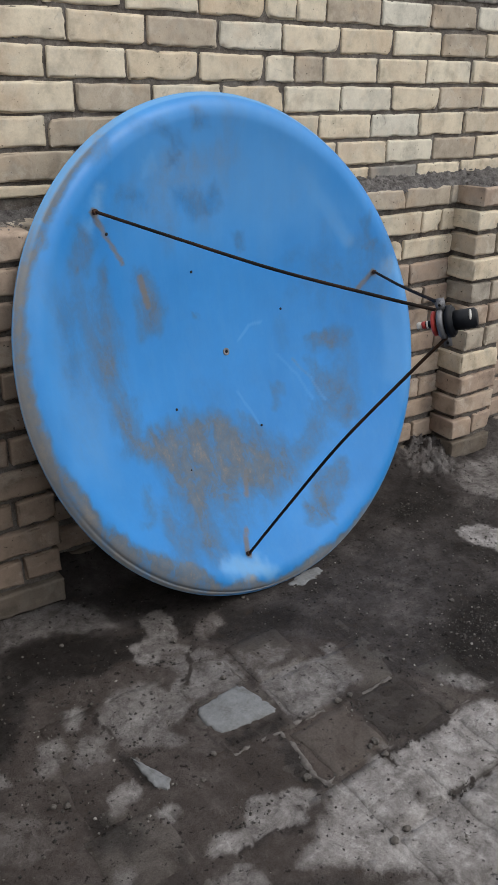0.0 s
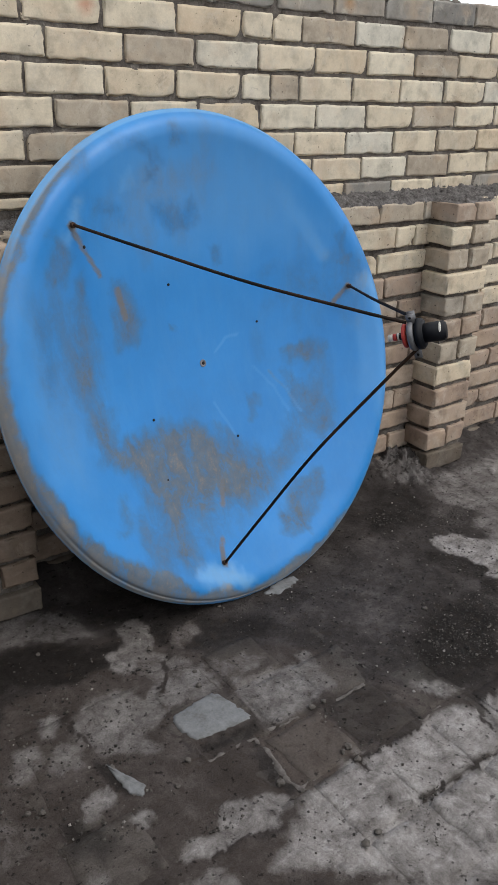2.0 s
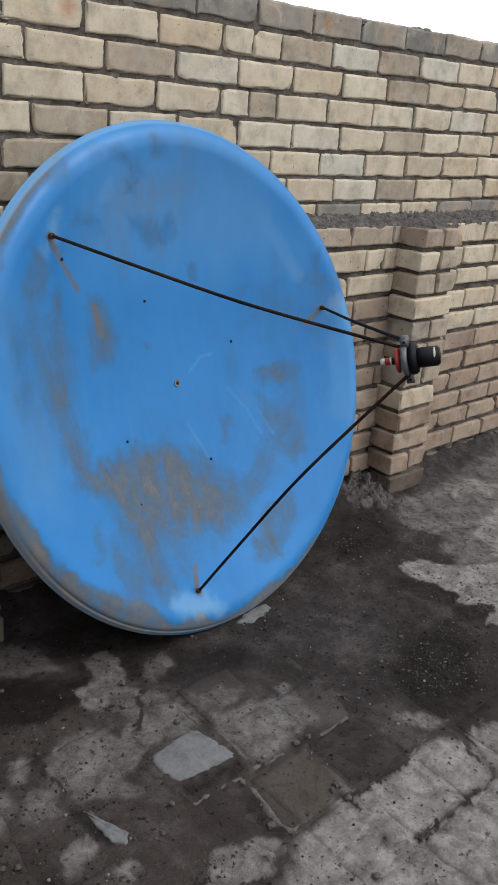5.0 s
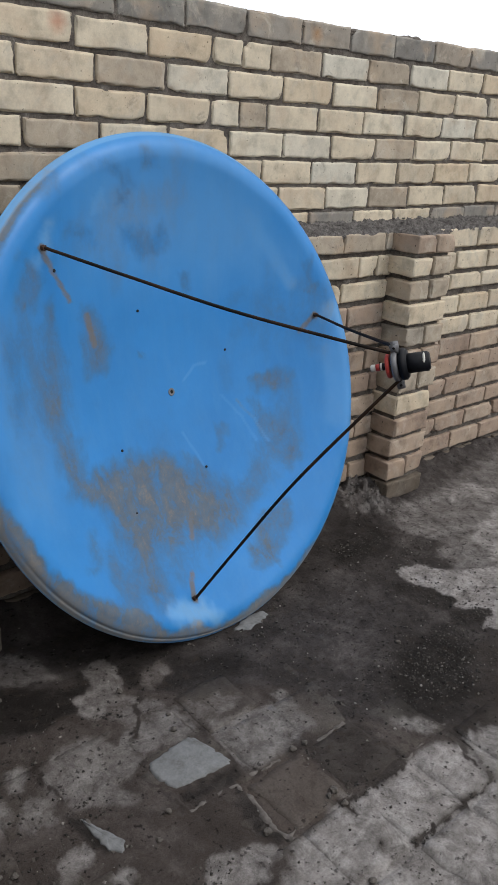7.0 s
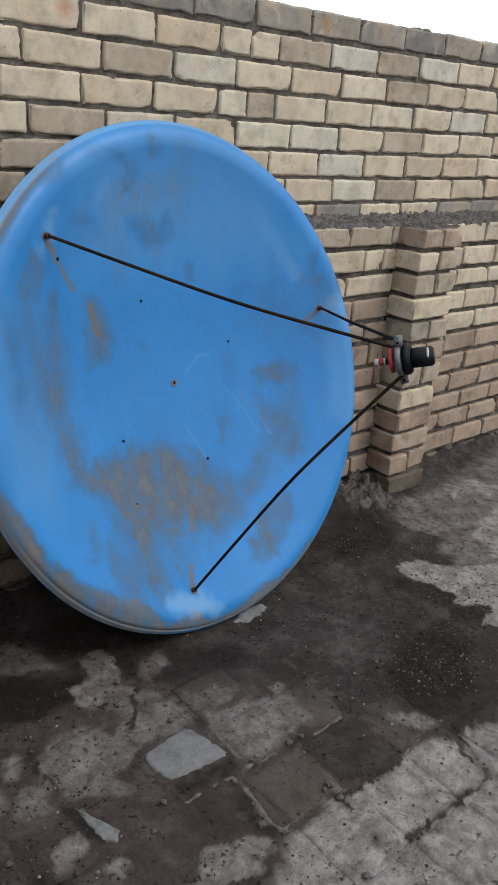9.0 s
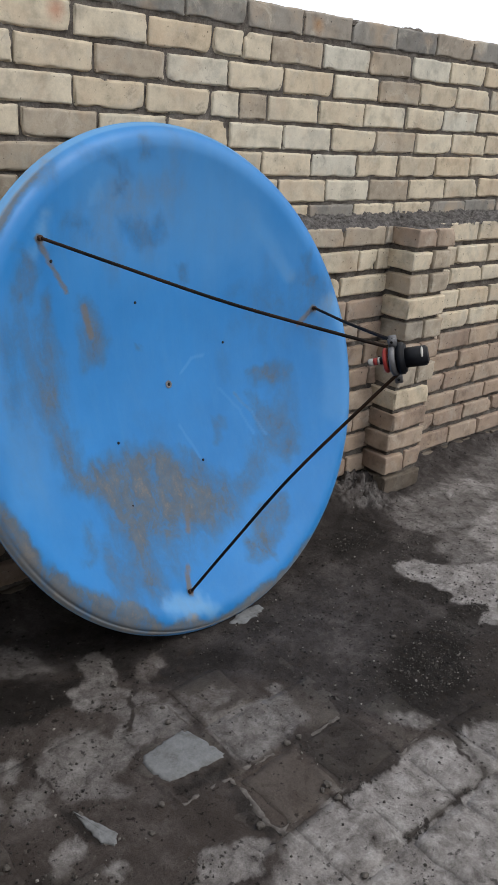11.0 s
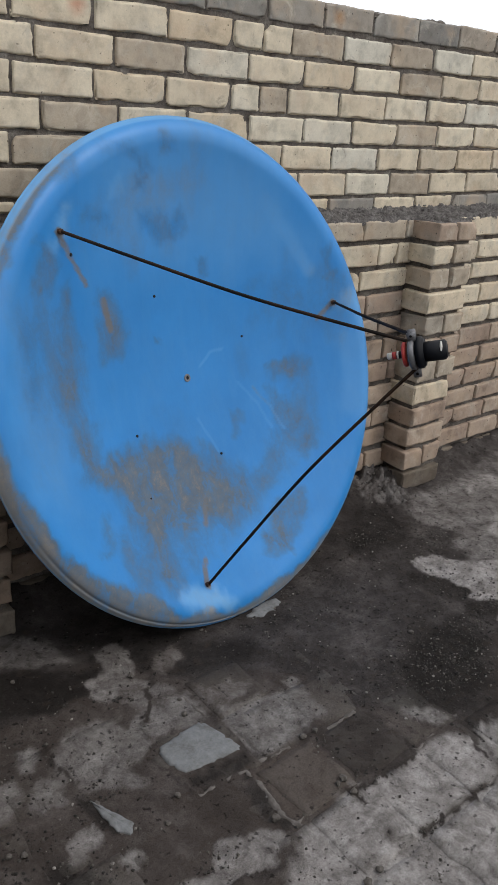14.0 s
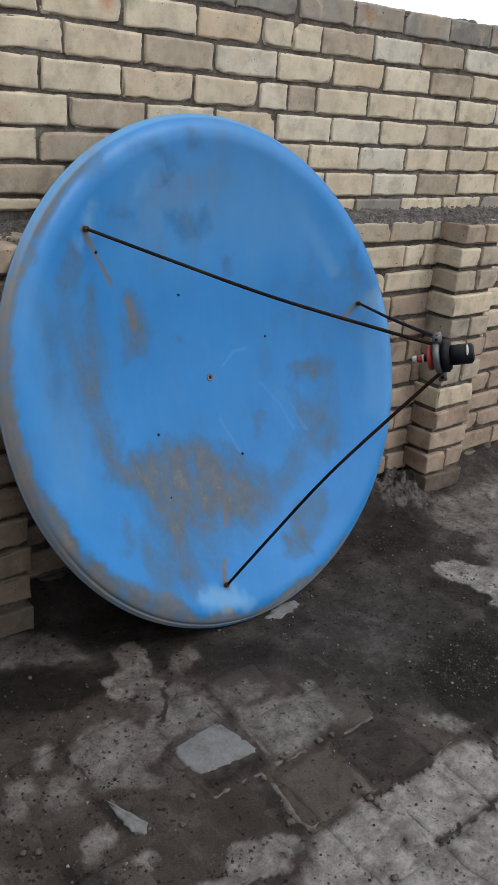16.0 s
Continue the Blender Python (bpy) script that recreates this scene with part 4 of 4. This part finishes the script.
reflector = tagged(link("reflector", reflector_mesh, dish), "blue painted bowl with grey dirt stains")


def disc(radius, depth, bevel=0.0, sides=24):
    bm = bmesh.new()
    bmesh.ops.create_cone(bm, cap_ends=True, segments=sides, radius1=radius, radius2=radius, depth=depth)
    if bevel:
        bmesh.ops.bevel(bm, geom=[e for e in bm.edges if abs(e.verts[0].co.z - e.verts[1].co.z) < 1e-6], offset=bevel, segments=2, affect="EDGES")
    return bm


def ring(radius, inner, depth, sides=40):
    """A flat ring with softened edges."""
    bm = bmesh.new()
    b = min(depth, radius - inner) * 0.25
    sec = [(inner, -depth / 2), (radius - b, -depth / 2), (radius, -depth / 2 + b), (radius, depth / 2 - b), (radius - b, depth / 2), (inner, depth / 2)]
    rows = [[bm.verts.new((r * math.cos(2 * math.pi * i / sides), r * math.sin(2 * math.pi * i / sides), z)) for r, z in sec] for i in range(sides)]
    for i in range(sides):
        a, c = rows[i], rows[(i + 1) % sides]
        for k in range(len(sec)):
            bm.faces.new((a[k], c[k], c[(k + 1) % len(sec)], a[(k + 1) % len(sec)]))
    return bm


def tube(points, radius, sides=10):
    """A round rod along smoothed points."""
    bm = bmesh.new()
    pts = [Vector(p) for p in points]
    path = []
    for i in range(len(pts) - 1):
        p0, p1, p2, p3 = pts[max(i - 1, 0)], pts[i], pts[i + 1], pts[min(i + 2, len(pts) - 1)]
        for s in range(8):
            t = s / 8
            path.append(0.5 * (2 * p1 + (p2 - p0) * t + (2 * p0 - 5 * p1 + 4 * p2 - p3) * t * t + (3 * p1 - p0 - 3 * p2 + p3) * t ** 3))
    path.append(pts[-1])
    rows = []
    for i, p in enumerate(path):
        d = (path[min(i + 1, len(path) - 1)] - path[max(i - 1, 0)]).normalized()
        a = d.cross(Vector((0.3, 0.2, 1))).normalized()
        b = d.cross(a)
        rows.append([bm.verts.new(p + radius * (math.cos(2 * math.pi * k / sides) * a + math.sin(2 * math.pi * k / sides) * b)) for k in range(sides)])
    for r, s in zip(rows, rows[1:]):
        for k in range(sides):
            bm.faces.new((r[k], r[(k + 1) % sides], s[(k + 1) % sides], s[k]))
    bm.faces.new(rows[0][::-1])
    bm.faces.new(rows[-1])
    return bm


def on_bowl(u, v, lift=0.0):
    n = Vector((-u / (2 * FOCUS), -v / (2 * FOCUS), 1)).normalized()
    return Matrix.Translation(Vector((u, v, bowl(u, v))) + n * lift) @ n.to_track_quat("Z", "Y").to_matrix().to_4x4()


for u, v, r in ((-0.111, 0.281, 0.0045), (0.246, 0.104, 0.0045), (-0.269, -0.140, 0.0045), (0.067, -0.277, 0.0045), (-0.436, 0.424, 0.005), (-0.276, -0.340, 0.003)):
    part("drill_hole", disc(r, 0.002), HOLE, dish, "small dark drilled hole").matrix_basis = on_bowl(u, v, 0.0006)
part("hub_washer", ring(0.013, 0.006, 0.003), ALLOY, dish, "grey washer round the middle hole").matrix_basis = on_bowl(-0.012, 0.001, 0.001)
part("hub_hole", disc(0.0075, 0.002), HOLE, dish).matrix_basis = on_bowl(-0.012, 0.001, 0.0012)

# struts that carry the feed
AX0, AX1 = Vector((0.036, 0.025, 0.803)), Vector((0.100, 0.027, 0.94))
AXIS = (AX1 - AX0).normalized()


def on_axis(s):
    return Matrix.Translation(AX0 + AXIS * s) @ AXIS.to_track_quat("Z", "Y").to_matrix().to_4x4()


BOLTS = ((-0.476, 0.487), (0.645, 0.169), (-0.166, -0.657))
ENDS = (Vector((0.038, 0.062, 0.858)), Vector((0.050, 0.080, 0.860)), Vector((0.068, -0.014, 0.860)))
BOWS = ((Vector((0.0, -0.017, 0.0)), 0.55), (Vector((0.0, -0.005, 0.0)), 0.5), (Vector((-0.018, 0.019, 0.0)), 0.55))
for (u, v), end, (bow, at) in zip(BOLTS, ENDS, BOWS):
    foot = Vector((u, v, bowl(u, v)))
    start = foot + Vector((0, 0, 0.006))
    mid = start.lerp(end, at) + bow
    rod = part("strut", tube([start, start.lerp(end, 0.25) + bow * 0.55, mid, start.lerp(end, 0.86) + bow * 0.4, end], 0.0048), ROD, dish, "thin dark steel rod")
    bolt = part("bolt", disc(0.0085, 0.007, 0.0015, 6), RUST, dish, "rusted bolt head", smooth=False)
    bolt.matrix_basis = on_bowl(u, v, 0.003)
    nut = part("nut", ring(0.009, 0.004, 0.006, 6), RUST, bolt, "rusted nut", smooth=False)
    nut.matrix_basis = bolt.matrix_basis.inverted() @ on_bowl(u, v, 0.009)

# feed with its clamp
def under(name, bm, material, owner, m, label=""):
    """A sub-part of a part of the dish, at a pose given in the dish's own frame."""
    ob = part(name, bm, material, owner, label)
    ob.matrix_basis = owner.matrix_basis.inverted() @ m
    return ob


feed = part("feed_body", disc(0.0265, 0.072, 0.004, 40), BLACK, dish, "black plastic converter housing")
feed.matrix_basis = on_axis(0.112)
under("collar", disc(0.0425, 0.022, 0.005, 40), BLACK, feed, on_axis(0.080))
under("red_collar", ring(0.0335, 0.012, 0.011), RED, feed, on_axis(0.040), "red plastic collar")
under("neck", disc(0.010, 0.03), BLACK, feed, on_axis(0.030))
under("tip", disc(0.0095, 0.014, 0.002), WHITE, feed, on_axis(-0.002), "white cap")
under("band", disc(0.0100, 0.014, 0.001), RED, feed, on_axis(0.012), "red band")
under("stripe", disc(0.0104, 0.005), WHITE, feed, on_axis(0.020), "white stripe")
clamp = part("clamp_ring", ring(0.0435, 0.020, 0.017), ALLOY, dish, "grey metal clamp ring")
clamp.matrix_basis = on_axis(0.060)


def tab():
    bm = bmesh.new()
    bmesh.ops.create_cube(bm, size=1)
    bmesh.ops.scale(bm, vec=(0.022, 0.034, 0.004), verts=bm.verts)
    bmesh.ops.bevel(bm, geom=list(bm.edges), offset=0.0012, segments=2, affect="EDGES")
    return bm


def frame_of(x, y, z, c):
    return Matrix(((x.x, y.x, z.x, c.x), (x.y, y.y, z.y, c.y), (x.z, y.z, z.z, c.z), (0, 0, 0, 1)))


for end in ENDS:
    out = end - (AX0 + AXIS * 0.060)
    out = (out - AXIS * out.dot(AXIS)).normalized()
    under("slot", disc(0.0038, 0.0052), HOLE, clamp, frame_of(AXIS, out, AXIS.cross(out).normalized(), AX0 + AXIS * 0.064 + out * 0.056), "dark slot")
    under("tab", tab(), ALLOY, clamp, frame_of(AXIS, out, AXIS.cross(out).normalized(), AX0 + AXIS * 0.064 + out * 0.049), "small grey bracket tab")
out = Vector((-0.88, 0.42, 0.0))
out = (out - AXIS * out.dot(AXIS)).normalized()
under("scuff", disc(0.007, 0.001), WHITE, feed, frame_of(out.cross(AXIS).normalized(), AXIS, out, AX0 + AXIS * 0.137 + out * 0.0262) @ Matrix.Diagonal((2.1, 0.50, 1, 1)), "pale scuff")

# ---- loose stones ----
rnd = random.Random(11)
verts, faces = [], []
OCTA = [(1, 0, 0), (-1, 0, 0), (0, 1, 0), (0, -1, 0), (0, 0, 1), (0, 0, -1)]
SIDES = [(0, 2, 4), (2, 1, 4), (1, 3, 4), (3, 0, 4), (2, 0, 5), (1, 2, 5), (3, 1, 5), (0, 3, 5)]


def pebble(x, y, r, z=None):
    k = len(verts)
    turn = Euler((rnd.uniform(0, 6), rnd.uniform(0, 6), rnd.uniform(0, 6)))
    z = max(ground_height(x, y), -0.004) if z is None else z
    for c in OCTA:
        p = Vector(c) * r * rnd.uniform(0.6, 1.25)
        p.rotate(turn)
        verts.append((x + p.x, y + p.y, z + r * 0.35 + p.z * 0.75))
    faces.extend(tuple(i + k for i in f) for f in SIDES)


def scatter(count, x0, x1, y0, y1, small, large):
    for _ in range(count):
        pebble(rnd.uniform(x0, x1), rnd.uniform(y0, y1), small + (large - small) * rnd.random() ** 5)


def heap(count, x, y, spread, small, large):
    for _ in range(count):
        pebble(rnd.gauss(x, spread), min(-0.13, rnd.gauss(y, spread * 0.6)), small + (large - small) * rnd.random() ** 4)


scatter(4500, -1.1, 1.6, -1.9, -0.15, 0.001, 0.006)
scatter(1400, 1.0, 2.6, -1.3, -0.15, 0.0012, 0.005)
heap(1500, 0.62, -1.15, 0.135, 0.0014, 0.0065)
scatter(900, 0.15, 1.25, -1.25, -0.45, 0.0018, 0.0080)
for hx, hy, hn in ((0.02, -1.33, 60), (-0.67, -1.19, 90), (0.0, -1.17, 40), (-0.05, -1.62, 70), (0.06, -1.54, 60), (-0.36, -0.72, 50), (-0.55, -0.98, 50), (-0.44, -1.30, 60)):
    heap(hn, hx, hy, 0.03, 0.0015, 0.0065)
heap(450, 0.84, -1.06, 0.06, 0.0012, 0.0055)
heap(200, 1.0, -1.03, 0.04, 0.0012, 0.0055)
heap(500, 1.24, -0.58, 0.06, 0.0014, 0.0045)
heap(350, 0.98, -0.44, 0.07, 0.0014, 0.0055)
heap(200, 0.95, -0.88, 0.08, 0.0012, 0.006)
heap(600, 0.35, -0.62, 0.20, 0.0012, 0.006)
heap(400, -0.65, -0.70, 0.14, 0.0012, 0.006)
heap(400, -0.80, -1.00, 0.14, 0.0012, 0.006)
tagged(link("gravel", mesh_from("gravel", verts, faces, PEBBLE, smooth=False)), "scattered grey grit and small stones on the roof floor", "gravel", kind="stuff")

for x, y, r in ((-0.256, -0.643, 0.01), (-0.223, -0.868, 0.009), (0.623, -0.983, 0.009), (-0.198, -0.810, 0.007), (-0.252, -1.296, 0.011), (-0.407, -1.101, 0.008), (-0.028, -1.304, 0.011), (-0.037, -1.349, 0.009), (-0.052, -1.308, 0.008), (-0.009, -1.129, 0.01), (0.032, -1.135, 0.008), (-0.551, -0.470, 0.007), (-0.782, -1.037, 0.008), (-0.811, -1.021, 0.007), (-0.473, -1.156, 0.007), (0.051, -0.575, 0.007), (-0.200, -1.552, 0.01), (-0.156, -1.545, 0.009)):
    bm = bmesh.new()
    bmesh.ops.create_icosphere(bm, subdivisions=2, radius=r)
    for v in bm.verts:
        v.co *= 1 + 0.5 * n1(v.co.x * 120 + x * 50, v.co.y * 120, v.co.z * 120 + y * 50)
        v.co.z *= 0.7
    mesh = bpy.data.meshes.new("stone")
    bm.to_mesh(mesh)
    bm.free()
    mesh.materials.append(GRAVEL)
    stone = link("stone", mesh, None, pose(x, y, max(ground_height(x, y), 0.0) + r * 0.5, 0, 0, x * 900))
    tagged(stone, "small grey stone lying on the dirty roof floor", "stone", group="loose stones")

verts, faces = [], []
for _ in range(500):
    x, y = rnd.uniform(-0.9, 2.9), rnd.uniform(-0.095, 0.0)
    pebble(x, y, 0.002 + 0.006 * rnd.random() ** 3, 1.212 + 0.36 * (y + 0.098))
for (a, b), f in ((PIER_R, -0.235), (PIER_L, -0.253)):
    for _ in range(70):
        pebble(rnd.uniform(a, b), rnd.uniform(f + 0.01, -0.09), 0.002 + 0.007 * rnd.random() ** 3, 1.213)
for _ in range(60):
    x, y = rnd.gauss(1.36, 0.05), rnd.gauss(-0.19, 0.05)
    pebble(x, min(y, -0.115), 0.002 + 0.010 * rnd.random() ** 2)
tagged(link("mortar_crumbs", mesh_from("mortar_crumbs", verts, faces, CRUST, smooth=False)), "crumbs of broken grey mortar on the wall's ledge", "rubble", kind="stuff")

# ---- the bricks of the wall, one by one ----
rnd = random.Random(21)
PALE_ONES = ((0.57, 1.62), (0.46, 1.71), (0.72, 1.52), (0.98, 1.52), (1.15, 1.44), (1.23, 1.34), (1.41, 1.62), (1.15, 1.81), (1.77, 1.53), (1.93, 1.63), (1.69, 1.81), (1.24, 1.71))
DULL_ONES = ((0.20, 1.71), (-0.30, 1.35), (-0.17, 1.44), (0.90, 1.81), (-0.05, 1.53), (0.70, 1.62), (1.49, 1.71), (1.42, 1.81), (1.52, 1.53), (1.49, 1.34))


def cream_tone(x, z):
    """The clay of the brick whose middle is at x, z: a few stand out."""
    def listed(places):
        return any(abs(x - px) < 0.07 and abs(z + 0.041 - pz) < 0.045 for px, pz in places)
    return BRICK_PALE if listed(PALE_ONES) else BRICK_DULL if listed(DULL_ONES) else BRICK


# bed height, first joint, whether two headers stand between 0.52 and 0.78
UPPER = ((1.867, 0.143, 0), (1.770, 0.0, 1), (1.674, 0.072, 0), (1.578, 0.0, 1), (1.483, 0.086, 0), (1.388, -0.012, 0), (1.293, 0.078, 0), (1.198, -0.005, 0))
for row, (z0, first, split) in enumerate(UPPER):
    k0, k1 = math.floor((-1.3 - first) / 0.2595), math.ceil((3.4 - first) / 0.2595)
    for k in range(k0, k1):
        a, b = first + 0.2595 * k, first + 0.2595 * (k + 1)
        cut = [(a, (a + b) / 2), ((a + b) / 2, b)] if split and 0.4 < a < 0.6 else [(a, b)]
        for c, d in cut:
            broken = row == 7 and d < -0.2
            lay(wall, c, d, z0 + 0.048 if broken else z0, 0.034 if broken else 0.0825, 0.0, {(1, -1): BRICK_RED, (0, 3): BRICK_OCHRE}.get((row, k), BRICK_GREY if row == 0 or row == 7 and (1.0 < a < 1.1 or a > 1.7) else cream_tone((c + d) / 2, z0)), rnd)
BEDS = [1.128, 1.033, 0.935, 0.832, 0.733, 0.635, 0.525, 0.418, 0.318, 0.218, 0.110, 0.004]
BEDS_MIDDLE = [1.126, 1.021, 0.925, 0.815, 0.721, 0.613, 0.510, 0.401, 0.297, 0.201, 0.083, -0.02]
BEDS_EAST = [1.114, 1.011, 0.919, 0.803, 0.702, 0.597, 0.494, 0.389, 0.292, 0.193, 0.079, -0.02]
# one joint of each course
JOINTS_WEST = [0.05, 0.18] * 6
JOINTS_MIDDLE = [1.143, 1.251, 1.158, 1.206, 1.30, 1.351, 1.40, 1.25, 1.33, 1.25, 1.323, 1.2]
JOINTS_EAST = [2.075, 1.921, 1.90, 1.992, 2.105, 2.148, 2.082, 1.984, 2.10, 1.943, 2.103, 2.0]
for row in range(12):
    # set-back stretches either side of the piers
    for lo, hi, beds, joints in ((-1.3, PIER_L[0], BEDS, JOINTS_WEST), (PIER_L[1] - 0.015, PIER_R[0] + 0.03, BEDS_MIDDLE, JOINTS_MIDDLE), (PIER_R[1] - 0.015, 3.4, BEDS_EAST, JOINTS_EAST)):
        z0, first = beds[row], joints[row]
        h = round(min(0.086, (1.221 if row == 0 else beds[row - 1]) - z0 - 0.021), 3)
        cuts = {lo, hi, *(v for v in (first + 0.2595 * k for k in range(-12, 9)) if lo + 0.05 < v < hi - 0.05)}
        if row == 1 and lo < 1.36 < hi:
            cuts.add(1.366)
        cuts = sorted(cuts)
        for a, b in zip(cuts, cuts[1:]):
            # middle and west stretches turn tawny at row 3: shade put into the colour
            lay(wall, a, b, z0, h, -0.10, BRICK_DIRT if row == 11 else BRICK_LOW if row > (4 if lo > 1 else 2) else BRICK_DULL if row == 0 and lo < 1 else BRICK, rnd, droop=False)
    z0 = BEDS[row]
    h = round(min(0.086, (1.221 if row == 0 else BEDS[row - 1]) - z0 - 0.019), 3)
    # piers: a stretcher, then two headers, by turns
    for (a, b), f in ((PIER_R, -0.237), (PIER_L, -0.255)):
        m = (a + b) / 2
        odd = row in (3, 7, 9, 11) if f > -0.25 else row % 2 == 1
        for c, d in ([(a - 0.006, b + 0.006)] if odd else [(a - 0.006, m), (m, b + 0.006)]):
            slip = rnd.uniform(-0.009, 0.009)
            # left pier takes the brick with shade in its colour from row 4 down
            ob = lay(wall, c + slip, d + slip, z0, h, f + rnd.uniform(-0.010, 0.008), BRICK_DIRT if row == 11 else BRICK_SHADED if f < -0.25 and row > 3 else BRICK_LOW if f < -0.25 or row > 7 or row in (0, 5) else BRICK_DULL if row in (2, 4, 6, 8) or row == 1 and c > a else BRICK, rnd, depth=0.146, droop=False)
            ob.rotation_euler.z += radians(rnd.uniform(-1.6, 1.6))
